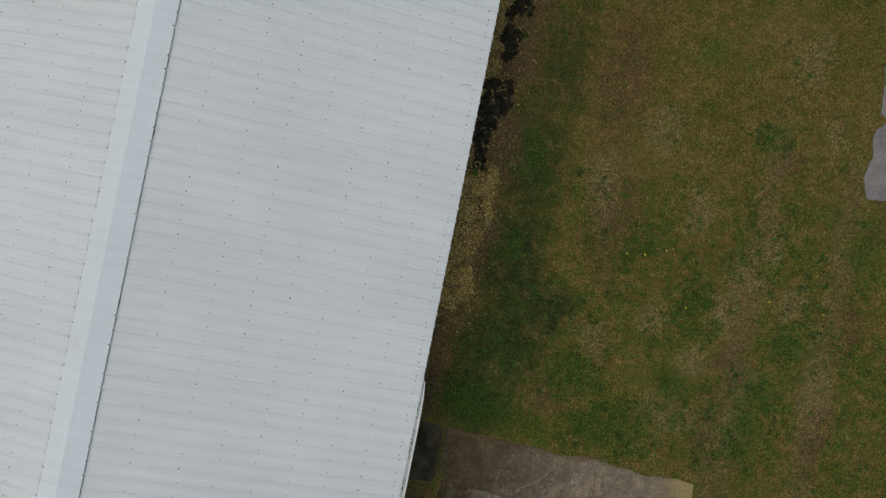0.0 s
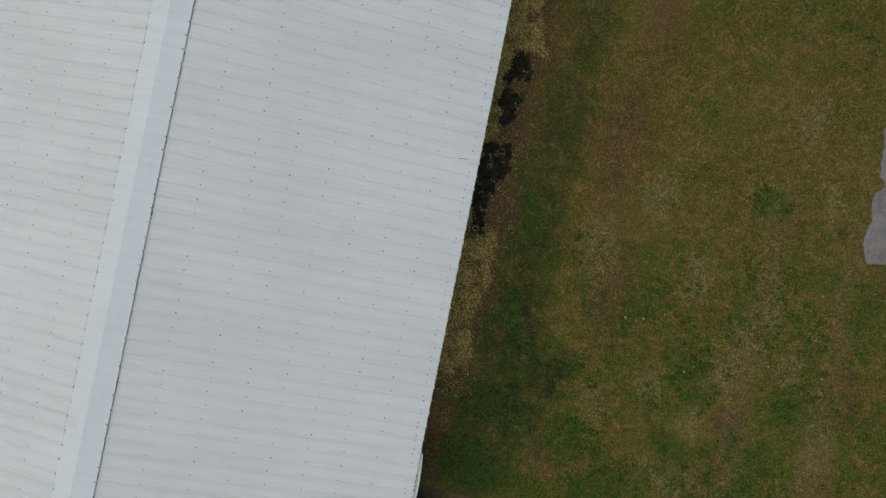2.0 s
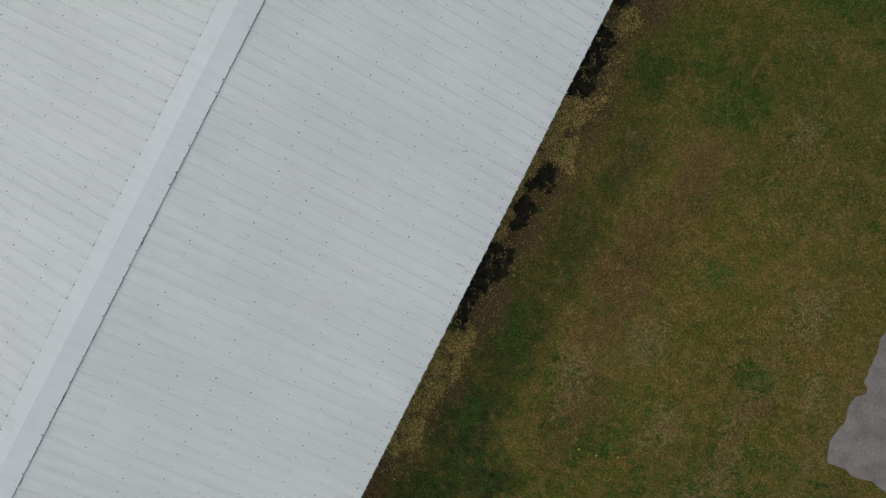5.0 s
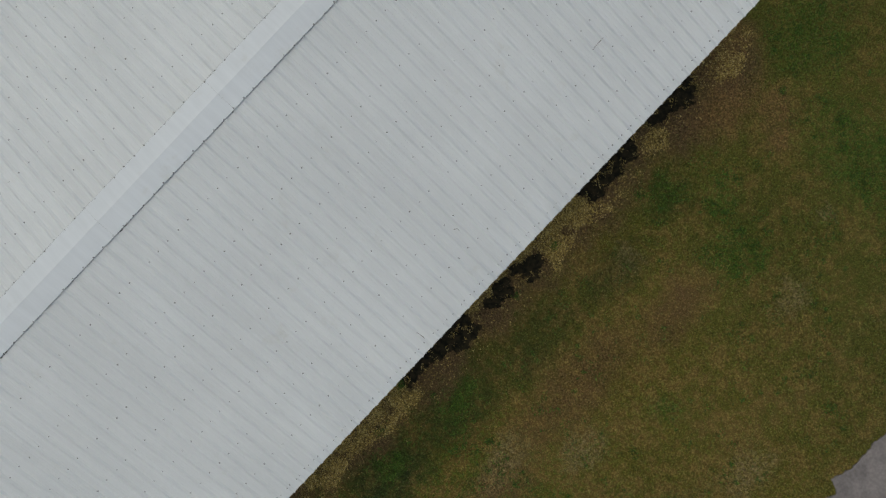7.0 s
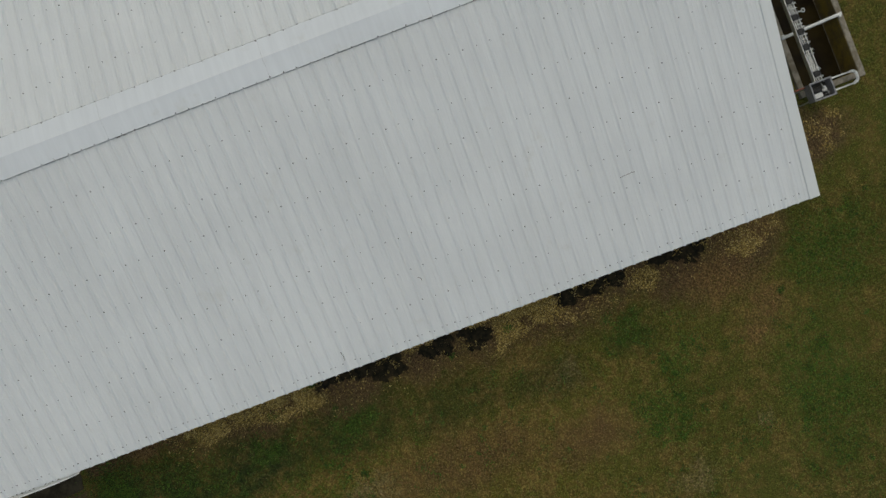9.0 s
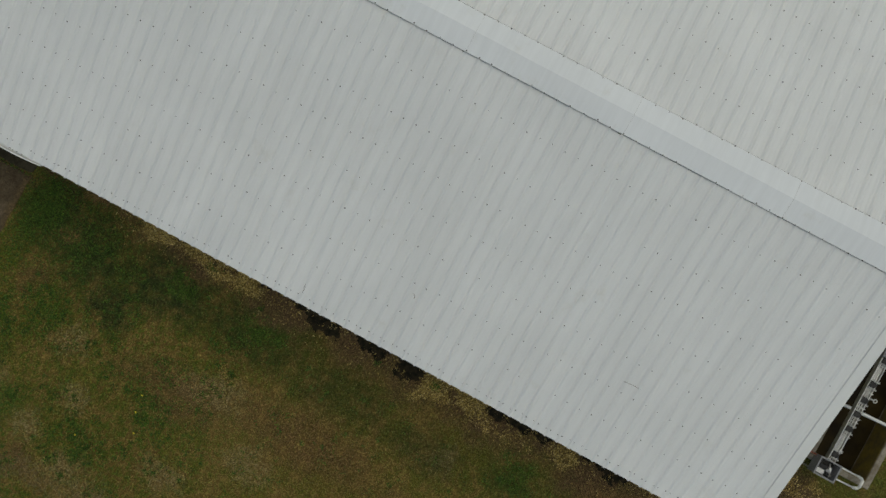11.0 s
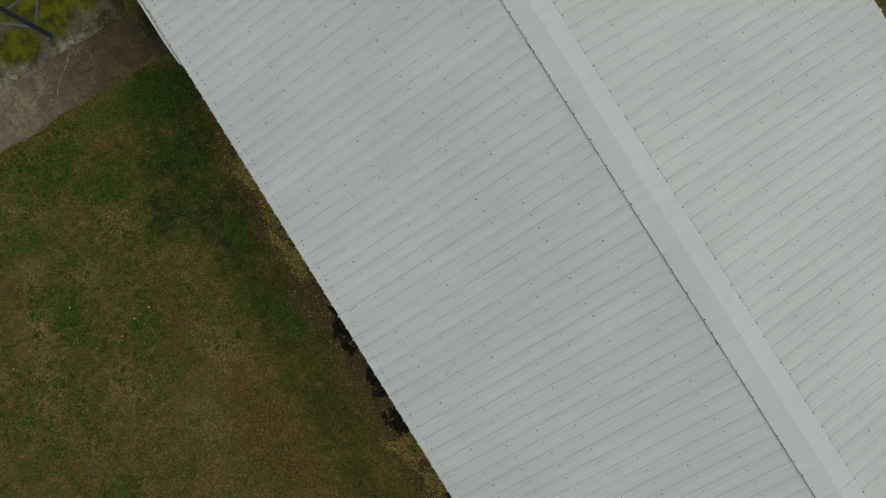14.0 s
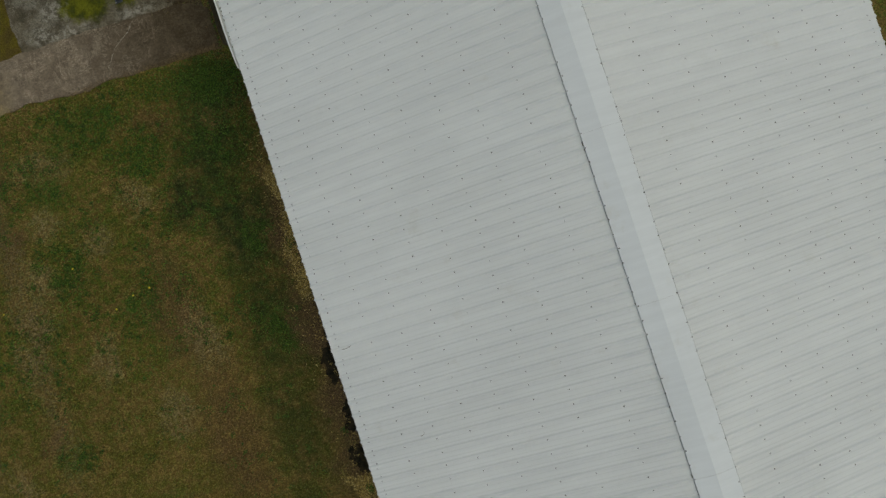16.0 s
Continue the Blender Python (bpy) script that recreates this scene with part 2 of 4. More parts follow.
def mat_slab():
    n = Nodes("stained_concrete")
    big, mid, fine = n.noise(0.6, 3), n.noise(2.2, 6, 0.65), n.noise(30, 4, 0.7)
    grain = n.noise(9.0, 6, 0.75, stretch=(0.5, 1.5, 1), dist=0.8)
    x = n.xyz()[0]
    u = n.math("ADD", x, n.math("MULTIPLY", n.math("SUBTRACT", big, 0.5), 3.0))
    c = n.mix(n.ramp(u, 8.6, 12.2), (0.060, 0.044, 0.023), (0.165, 0.128, 0.088))
    c = n.mix(n.math("MULTIPLY", n.ramp(mid, 0.40, 0.66), n.ramp(u, 9.0, 13.0, 0.12, 0.6)), c, (0.270, 0.215, 0.150))
    c = n.mix(n.ramp(grain, 0.56, 0.72, 0, 0.45), c, (0.052, 0.040, 0.024))
    c = scuffed(n, c, n.math("MULTIPLY", n.ramp(u, 8.8, 11.2, 0.12, 1.0), n.ramp(u, 14.0, 12.0, 0.35, 1.0)), (0.40, 0.325, 0.24), 0.7)
    rim = n.ramp(n.math("ADD", n.xyz()[1], n.math("MULTIPLY", n.math("SUBTRACT", mid, 0.5), 0.7)), -1.72, -1.50, 0, 0.75)
    c = n.mix(rim, c, n.mix(n.ramp(fine, 0.35, 0.65), (0.060, 0.040, 0.018), (0.150, 0.105, 0.050)))
    c = n.mix(n.ramp(n.math("ADD", x, n.math("MULTIPLY", mid, 1.2)), 14.0, 14.7, 0, 0.8), c, (0.34, 0.26, 0.11))
    return n.done(n.scale(c, n.ramp(fine, 0.25, 0.75, 0.62, 1.25)), 0.9, bump=n.math("ADD", fine, mid), depth=0.010, spec=0.2)


MOSS_SPOTS = [(9.3, -4.4, 1.5, 0.85), (10.8, -3.75, 0.65, 0.55), (9.7, -3.75, 0.6, 0.4), (10.3, -5.2, 1.2, 1.0), (8.5, -3.9, 0.5, 0.4)]
PALE_SPOTS = [(11.65, -3.8, 0.42, 0.35), (12.2, -3.3, 0.45, 0.3), (9.6, -3.15, 0.55, 0.16), (11.6, -3.1, 0.7, 0.14), (12.2, -4.6, 0.4, 0.6)]
LITTER_SPOTS = [(8.55, -3.25, 0.30, 0.20), (7.9, -3.3, 0.35, 0.5), (8.0, -4.4, 0.4, 1.0), (8.3, -2.95, 0.7, 0.18)]


def mat_mossy():
    n = Nodes("mossy_concrete")
    mid, fine = n.noise(2.4, 6, 0.66, shift=6.0), n.noise(28, 4, 0.7)
    place = n.frayed(0.30)
    c = n.mix(n.ramp(mid, 0.38, 0.62), (0.075, 0.063, 0.038), (0.155, 0.132, 0.090))
    pale = n.patches(place, PALE_SPOTS, 0.4, 1.3)
    c = n.mix(n.math("MULTIPLY", pale, n.ramp(n.noise(7.0, 5, 0.7), 0.42, 0.60, 0.1, 0.85)), c, (0.34, 0.315, 0.26))
    c = scuffed(n, c, n.ramp(mid, 0.3, 0.5), (0.32, 0.29, 0.23), 0.5)
    moss = n.mix(n.ramp(mid, 0.38, 0.62), (0.052, 0.060, 0.006), (0.150, 0.152, 0.011))
    c = n.mix(n.math("MULTIPLY", n.patches(place, MOSS_SPOTS, 0.6, 1.2), n.ramp(mid, 0.25, 0.5, 0.7, 1.0)), c, moss)
    c = n.mix(n.math("MULTIPLY", n.patches(place, LITTER_SPOTS), 0.9), c, n.mix(n.ramp(fine, 0.35, 0.65), (0.028, 0.020, 0.010), (0.085, 0.060, 0.028)))
    return n.done(n.scale(c, n.ramp(fine, 0.25, 0.75, 0.65, 1.22)), 0.92, bump=n.math("ADD", fine, mid), depth=0.012, spec=0.15)


M_LAWN, M_GRASS = mat_lawn(), mat_grass()
M_ROOF = mat_roof("painted_white_steel", (0.70, 0.71, 0.70))
# dark grey that stands in for the shade below the ridge cap
M_CAP_SHADE = mat_plain("cap_shade_grey", (0.10, 0.10, 0.10), (0.26, 0.26, 0.25), 2.5, 0.9)
M_BEAD = mat_plain("cap_edge_dirt", (0.16, 0.16, 0.15), (0.50, 0.50, 0.48), 3.0, 0.8, detail=6.0)
M_SEAL = mat_plain("grey_sealant", (0.46, 0.47, 0.47), (0.58, 0.59, 0.59), 6.0, 0.7)
M_CAP = mat_roof("ridge_cap_steel", (0.72, 0.74, 0.75))
M_TRIM = mat_roof("white_trim", (0.70, 0.71, 0.69))
M_SCREW = mat_plain("weathered_screw_head", (0.05, 0.05, 0.05), (0.16, 0.15, 0.14), 30, 0.6, 0.2)
M_WALL = mat_plain("ribbed_wall_steel", (0.62, 0.60, 0.54), (0.50, 0.48, 0.42), 1.0, 0.6)
M_DEBRIS = mat_island("rotting_leaves", ((0.03, 0.02, 0.012), (0.06, 0.045, 0.02), (0.05, 0.06, 0.015)))
M_CLOVER = mat_island("clover_leaf", ((0.022, 0.050, 0.007), (0.050, 0.105, 0.013), (0.110, 0.195, 0.022)), 0.7)
M_SLAB = mat_slab()
M_MOSSY = mat_mossy()
M_DARKSLAB = mat_plain("damp_concrete", (0.026, 0.023, 0.014), (0.064, 0.054, 0.034), 3.0, 0.92, depth=0.006, spec=0.1, detail=7.0)
M_PAD = mat_plain("worn_asphalt", (0.185, 0.162, 0.152), (0.25, 0.220, 0.204), 1.6, 0.9, depth=0.006)
M_FABRIC = mat_plain("black_weed_cloth", (0.009, 0.009, 0.006), (0.034, 0.027, 0.015), 7.0, 0.9, depth=0.004, spec=0.08, detail=7.0)
M_GRAVEL = mat_island("pea_gravel", ((0.20, 0.137, 0.034), (0.38, 0.275, 0.076), (0.58, 0.465, 0.20)))
M_CONCRETE = mat_plain("lichened_concrete", (0.16, 0.135, 0.095), (0.29, 0.26, 0.21), 4.0, 0.9, depth=0.01)
M_INNER = mat_plain("algae_wall", (0.13, 0.098, 0.040), (0.25, 0.18, 0.028), 2.0, 0.8)
M_GREY = mat_plain("grey_plastic", (0.20, 0.20, 0.205), (0.27, 0.27, 0.275), 5.0, 0.55)
M_BLACK = mat_plain("black_rubber", (0.012, 0.012, 0.012), (0.025, 0.024, 0.022), 9.0, 0.6)
M_ZINC = mat_plain("galvanised_steel", (0.42, 0.42, 0.41), (0.58, 0.58, 0.56), 12.0, 0.45, 0.6)
M_PVC = mat_plain("white_pvc", (0.72, 0.72, 0.70), (0.60, 0.60, 0.56), 4.0, 0.4)
M_RED = mat_plain("red_oxide_pipe", (0.24, 0.06, 0.035), (0.16, 0.05, 0.03), 10.0, 0.6)
M_TOWER = mat_plain("blue_grey_steel", (0.055, 0.062, 0.080), (0.085, 0.093, 0.115), 4.0, 0.5, 0.2)
M_BRACE = mat_plain("brace_steel", (0.17, 0.18, 0.19), (0.24, 0.25, 0.26), 4.0, 0.5, 0.3)

# ---- mesh helpers ----


def finish(name, bm, material, smooth=False):
    me = bpy.data.meshes.new(name)
    bm.normal_update()
    bm.to_mesh(me)
    bm.free()
    me.materials.append(material)
    if smooth:
        me.polygons.foreach_set("use_smooth", [True] * len(me.polygons))
    return me


def part(name, bm, material, parent, label="", smooth=False):
    ob = new(name, finish(name, bm, material, smooth))
    ob.parent = parent
    if label:
        tagged(ob, label)
    return ob


def raw(name, verts, faces, material, parent=None):
    me = bpy.data.meshes.new(name)
    me.from_pydata(verts, [], faces)
    me.materials.append(material)
    me.update()
    ob = new(name, me)
    ob.parent = parent
    return ob


def box(bm, x0, x1, y0, y1, z0, z1, bevel=0.0):
    r = bmesh.ops.create_cube(bm, size=1.0)["verts"]
    for v in r:
        v.co = ((x0 + x1) / 2 + v.co.x * (x1 - x0), (y0 + y1) / 2 + v.co.y * (y1 - y0), (z0 + z1) / 2 + v.co.z * (z1 - z0))
    if bevel:
        es = list({e for v in r for e in v.link_edges})
        bmesh.ops.bevel(bm, geom=es, offset=bevel, segments=2, affect="EDGES", profile=0.5)
    return bm


def rod(bm, a, b, r, seg=12, r2=None):
    a, b = Vector(a), Vector(b)
    m = Matrix.Translation((a + b) / 2) @ (b - a).to_track_quat("Z", "Y").to_matrix().to_4x4()
    bmesh.ops.create_cone(bm, cap_ends=True, segments=seg, radius1=r, radius2=r if r2 is None else r2, depth=(b - a).length, matrix=m)
    return bm


def blob_outline(pts, step=0.25, jitter=0.06, seed=0.0, f=2.2):
    """Walks round a polygon in short steps and frays its line with noise."""
    out = []
    for (x0, y0), (x1, y1) in zip(pts, pts[1:] + pts[:1]):
        k = max(1, int(math.hypot(x1 - x0, y1 - y0) / step))
        for i in range(k):
            x, y = x0 + (x1 - x0) * i / k, y0 + (y1 - y0) * i / k
            d = noise.noise_vector(Vector((x * f, y * f, seed)))
            e = noise.noise_vector(Vector((x * f * 4, y * f * 4, seed + 5)))
            out.append((x + (d.x + 0.4 * e.x) * jitter * 2, y + (d.y + 0.4 * e.y) * jitter * 2))
    return out


def sheet(pts, z0, z1):
    """A flat slab with a frayed outline, from z0 to z1."""
    bm = bmesh.new()
    top = [bm.verts.new((x, y, z1)) for x, y in pts]
    fc = bm.faces.new(top)
    if fc.calc_area() and fc.normal.z < 0:
        fc.normal_flip()
    r = bmesh.ops.extrude_face_region(bm, geom=[fc])
    for v in r["geom"]:
        if isinstance(v, bmesh.types.BMVert):
            v.co.z = z0
    bmesh.ops.recalc_face_normals(bm, faces=bm.faces[:])
    bmesh.ops.triangulate(bm, faces=[f for f in bm.faces if len(f.verts) > 4])
    return bm


def inside(x, y, poly):
    c, j = False, len(poly) - 1
    for i in range(len(poly)):
        (xi, yi), (xj, yj) = poly[i], poly[j]
        if (yi > y) != (yj > y) and x < (xj - xi) * (y - yi) / (yj - yi) + xi:
            c = not c
        j = i
    return c


def inside_all(xs, ys, poly):
    """The same for arrays of points."""
    c, j = np.zeros(len(xs), bool), len(poly) - 1
    for i in range(len(poly)):
        (xi, yi), (xj, yj) = poly[i], poly[j]
        if yi != yj:
            c ^= ((yi > ys) != (yj > ys)) & (xs < (xj - xi) * (ys - yi) / (yj - yi) + xi)
        j = i
    return c


# ---- ground: one sheet, with the two tank pits cut out ----
EAVE_X, EAVE_Z, SLOPE, GABLE_Y, BACK_Y = 6.91, 2.62, 0.2509, 18.27, -7.0
RIDGE_Z = EAVE_Z + SLOPE * EAVE_X
UNIT_DX = -6.30
PIT = (1.10, 4.62, 19.90, 21.67)          # outer edge of the tank walls
PITS = [(PIT[0] + dx, PIT[1] + dx, PIT[2], PIT[3]) for dx in (0.0, UNIT_DX)]


def build_ground():
    xs = sorted({*[-900, -300, -120, -60, -30, -18, 30, 45, 70, 130, 300, 900], *[round(-14 + 0.5 * i, 3) for i in range(81)], *[v for p in PITS for v in p[:2]]})
    ys = sorted({*[-900, -300, -120, -60, -30, -18, 36, 50, 70, 130, 300, 900], *[round(-12 + 0.5 * i, 3) for i in range(81)], PIT[2], PIT[3]})
    nx = len(xs)
    vs = [(x, y, 0.02 * noise.noise(Vector((x * 0.4, y * 0.4, 0))) - 0.012 if abs(x) < 40 and abs(y) < 40 else 0.0) for y in ys for x in xs]
    fs = []
    for j in range(len(ys) - 1):
        for i in range(nx - 1):
            cx, cy = (xs[i] + xs[i + 1]) / 2, (ys[j] + ys[j + 1]) / 2
            if not any(a < cx < b and c < cy < d for a, b, c, d in PITS):
                fs.append((j * nx + i, j * nx + i + 1, (j + 1) * nx + i + 1, (j + 1) * nx + i))
    ob = raw("ground", vs, fs, M_LAWN)
    return tagged(ob, "patchy green and brown lawn with bare soil", "ground", kind="structure")


ground = build_ground()

SLAB_PTS = blob_outline([(7.74, -1.45), (9.3, -1.50), (10.9, -1.56), (11.35, -1.48), (12.4, -1.58), (13.16, -1.67), (13.87, -1.55), (14.3, -1.66), (14.35, -2.3), (13.4, -2.95), (12.8, -2.98), (10.8, -2.98), (9.6, -2.92), (8.36, -2.88), (7.76, -2.62)], 0.09, 0.032, 1.0, 2.4)
BACK_PTS = blob_outline([(7.86, -2.60), (8.36, -2.80), (9.6, -2.86), (10.8, -2.92), (12.78, -2.92), (12.76, -3.35), (12.84, -3.85), (12.80, -4.4), (12.95, -8.0), (7.9, -8.0)], 0.09, 0.03, 6.0, 2.4)
STRIP_PTS = blob_outline([(6.62, -1.40), (7.65, -1.48), (7.70, -2.3), (7.66, -2.95), (6.62, -3.0)], 0.1, 0.03, 2.0)
PAD_PTS = blob_outline([(17.24, 6.5), (22.5, 6.6), (22.5, 28.0), (17.15, 28.0), (17.08, 14.9), (17.1, 14.4), (17.04, 13.4), (17.1, 12.3), (17.16, 11.68), (16.95, 11.14), (17.24, 11.0), (17.15, 10.5), (17.06, 10.2), (17.1, 9.67), (17.24, 9.3), (17.2, 8.8), (17.38, 8.55), (17.14, 8.35), (17.2, 7.6), (17.14, 7.0)], 0.07, 0.06, 3.0)
tagged(part("slab", sheet(SLAB_PTS, -0.1, 0.014), M_SLAB, None), "brown stained concrete slab with pale scuffs in the lawn", "slab", kind="structure")
tagged(part("slab", sheet(BACK_PTS, -0.1, 0.009), M_MOSSY, None), "grey concrete slab with yellow-green moss and pale scrapes", "slab", kind="structure")
tagged(part("pavement", sheet(STRIP_PTS, -0.1, 0.015), M_DARKSLAB, None), "damp dark concrete strip along the wall foot", "pavement", kind="structure")
tagged(part("road", sheet(PAD_PTS, -0.1, 0.022), M_PAD, None), "pale grey worn asphalt drive edged by grass", "drive", kind="structure")

# ---- building ----


def roof_profile():
    """Height of one sheet across its width of 0.915 m: three trapezoid ribs and low stiffeners."""
    pts = [(0.0, 0.0)]
    for k in range(3):
        c = 0.1525 + 0.305 * k
        for s in (-0.098, -0.066):
            pts += [(c + s - 0.014, 0.0), (c + s, 0.007), (c + s + 0.014, 0.0)] if s == -0.098 else []
        pts += [(c - 0.046, 0.0), (c - 0.009, 0.028), (c + 0.009, 0.028), (c + 0.046, 0.0)]
        pts += [(c + 0.084, 0.0), (c + 0.098, 0.007), (c + 0.112, 0.0)]
    pts += [(0.913, 0.0), (0.915, -0.004)]
    return [(s, h + 0.003 * s / 0.915) for s, h in pts]


def panel_mesh(side, width=0.915):
    pr = [p for p in roof_profile() if p[0] <= width]
    xs = [0.12 + (EAVE_X - 0.12) * i / 6 for i in range(7)]
    vs, fs, n = [], [], len(pr)
    for x in xs:
        for s, h in pr:
            lip = 0.30 * h if x == xs[-1] else 0.0
            vs.append((side * (x + lip + h * SLOPE * 0.97), s, RIDGE_Z - SLOPE * x + h * 0.97))
    for i in range(len(xs) - 1):
        for j in range(n - 1):
            q = (i * n + j, (i + 1) * n + j, (i + 1) * n + j + 1, i * n + j + 1)
            fs.append(q if side > 0 else q[::-1])
    # turned-down drip edge at the eave
    base, last = len(vs), (len(xs) - 1) * n
    vs += [(v[0] - side * 0.004, v[1], v[2] - 0.012) for v in vs[last:last + n]]
    for j in range(n - 1):
        q = (last + j, base + j, base + j + 1, last + j + 1)
        fs.append(q if side > 0 else q[::-1])
    me = bpy.data.meshes.new("roof_panel")
    me.from_pydata(vs, [], fs)
    me.materials.append(M_ROOF)
    me.update()
    return me


def screw_head():
    """A hexagonal head of radius 1 and its washer, lying on the slope."""
    vs, fs = [], []
    for lvl, rr in ((0.0, 1.0), (0.30, 0.95), (0.50, 0.62)):
        for k in range(6):
            vs.append((rr * math.cos(k * math.pi / 3), rr * math.sin(k * math.pi / 3), lvl))
    for lv in (0, 6):
        for k in range(6):
            fs.append((lv + k, lv + (k + 1) % 6, lv + 6 + (k + 1) % 6, lv + 6 + k))
    fs.append(tuple(12 + k for k in range(6)))
    return vs, fs


HEAD_V, HEAD_F = screw_head()
HEAD = bpy.data.meshes.new("screw")
HEAD.from_pydata(HEAD_V, [], HEAD_F)
HEAD.materials.append(M_SCREW)


def screw_grid(side, xs, parent, rng, pair=False, skip=0.10, sizes=(0.011, 0.013, 0.014, 0.017), dy=0.0, lift=0.004, single=(0.0, 0.0)):
    """Screws along the ribs: those within the stretch `single` are parts, the rest is one joined mesh."""
    vs, fs = [], []
    tilt = Matrix.Rotation(side * math.atan(SLOPE), 4, "Y")
    y = PHASE - 0.305 * 40
    while y < GABLE_Y - 0.3:
        y += 0.305
        if y < BACK_Y:
            continue
        for x in xs:
            for off in ((-0.055, 0.055) if pair else (dy,)):
                if rng.random() < skip:
                    continue
                xx, yy, r = x + rng.uniform(-0.02, 0.02), y + off + rng.uniform(-0.012, 0.012), rng.choice(sizes)
                m = Matrix.Translation((side * xx, yy, RIDGE_Z - SLOPE * xx + lift)) @ tilt @ Matrix.Diagonal((r, r, r, 1))
                if single[0] < y < single[1]:
                    ob = new("screw", HEAD)
                    ob.matrix_basis = m
                    ob.parent = parent
                    continue
                b = len(vs)
                vs += [tuple(m @ Vector(v)) for v in HEAD_V]
                fs += [tuple(b + k for k in f) for f in HEAD_F]
    if vs:
        tagged(raw("screw_field", vs, fs, M_SCREW, parent), "small dark roofing screw heads in rows", kind="stuff")


PHASE = 4.033
JOINTS = [0.40 + 3.65 * k for k in range(-2, 6)]


def build_building():
    b = tagged(new("metal_building"), "long low building with white ribbed steel gable roof", "building")
    rng = random.Random(4)
    wx = 6.55
    for s, nm in ((1, "wall"), (-1, "wall")):
        bm = bmesh.new()
        box(bm, min(s * wx, s * (wx + 0.12)), max(s * wx, s * (wx + 0.12)), BACK_Y + 0.3, GABLE_Y - 0.35, -0.05, EAVE_Z - 0.02)
        part(nm, bm, M_WALL, b)
    for y0 in (BACK_Y + 0.3, GABLE_Y - 0.47):
        bm = bmesh.new()
        prof = [(-wx, -0.05), (wx, -0.05), (wx, RIDGE_Z - SLOPE * wx - 0.05), (0, RIDGE_Z - 0.05), (-wx, RIDGE_Z - SLOPE * wx - 0.05)]
        f0 = bm.faces.new([bm.verts.new((x, y0, z)) for x, z in prof])
        r = bmesh.ops.extrude_face_region(bm, geom=[f0])
        for v in r["geom"]:
            if isinstance(v, bmesh.types.BMVert):
                v.co.y = y0 + 0.12
        bmesh.ops.recalc_face_normals(bm, faces=bm.faces[:])
        part("gable_wall", bm, M_WALL, b)
    for side in (1, -1):
        me = panel_mesh(side)
        bm = bmesh.new()
        # deck under the sheets
        for (x0, x1) in ((0.0, EAVE_X - 0.10),):
            v = [bm.verts.new((side * x, y, RIDGE_Z - SLOPE * x - 0.02 - dz)) for dz in (0, 0.03) for x, y in ((x0, BACK_Y), (x1, BACK_Y), (x1, GABLE_Y - 0.05), (x0, GABLE_Y - 0.05))]
            for q in ((0, 1, 2, 3), (7, 6, 5, 4), (0, 4, 5, 1), (1, 5, 6, 2), (2, 6, 7, 3), (3, 7, 4, 0)):
                bm.faces.new([v[i] for i in q])
        bmesh.ops.recalc_face_normals(bm, faces=bm.faces[:])
        slope = part("roof_slope", bm, M_WALL, b, "white ribbed steel roof slope")
        y = PHASE - 0.1525 - 0.915 * 12
        while y < GABLE_Y - 0.1:
            ob = new("roof_panel", me if y + 0.915 < GABLE_Y else panel_mesh(side, GABLE_Y - 0.02 - y))
            ob.location.y = y
            ob.parent = slope
            y += 0.915
        near = (2.5, 14.0) if side > 0 else (0.0, 0.0)
        screw_grid(side, (1.25, 2.20, 2.96, 3.72, 4.47, 5.22, 5.97), slope, rng, skip=0.06, dy=0.055, lift=0.006, single=near)
        screw_grid(side, (6.73,), slope, rng, pair=True, lift=0.006)
        screw_grid(side, (0.424,), slope, rng, skip=0.03, sizes=(0.013, 0.015, 0.018), lift=0.048, single=(-8.0, 19.0))
        # dark strip added to draw the shadow line under the cap's edge
        bm = bmesh.new()
        for x0, x1 in ((0.392, 0.408),):
            v = [bm.verts.new((side * x, y, RIDGE_Z - SLOPE * x + h)) for h in (0.004, 0.040) for x, y in ((x0, BACK_Y), (x1, BACK_Y), (x1, GABLE_Y - 0.25), (x0, GABLE_Y - 0.25))]
            for q in ((0, 1, 2, 3), (7, 6, 5, 4), (0, 4, 5, 1), (1, 5, 6, 2), (2, 6, 7, 3), (3, 7, 4, 0)):
                bm.faces.new([v[i] for i in q])
        bmesh.ops.recalc_face_normals(bm, faces=bm.faces[:])
        part("closure_strip", bm, M_CAP_SHADE, b, "dark strip standing in for shade under the ridge cap")
        # thin bead added to draw the grey dirt line at the cap edge
        bm = bmesh.new()
        v = [bm.verts.new((side * x, y, RIDGE_Z - SLOPE * x + h)) for h in (0.020, 0.040) for x, y in ((0.433, BACK_Y), (0.438, BACK_Y), (0.438, GABLE_Y - 0.25), (0.433, GABLE_Y - 0.25))]
        for q in ((0, 1, 2, 3), (7, 6, 5, 4), (0, 4, 5, 1), (1, 5, 6, 2), (2, 6, 7, 3), (3, 7, 4, 0)):
            bm.faces.new([v[i] for i in q])
        bmesh.ops.recalc_face_normals(bm, faces=bm.faces[:])
        part("sealant_bead", bm, M_BEAD, b, "thin grey line of dirt along the cap edge")
        # rake trim
        bm = bmesh.new()
        y0, y1 = GABLE_Y - 0.24, GABLE_Y
        prof = [(y0, 0.0), (y0, 0.042), (y1, 0.042), (y1, -0.14), (y1 - 0.012, -0.14), (y1 - 0.012, 0.0)]
        ends = []
        for x in (0.02, EAVE_X + 0.01):
            ends.append([bm.verts.new((side * x, yy, RIDGE_Z - SLOPE * x + h)) for yy, h in prof])
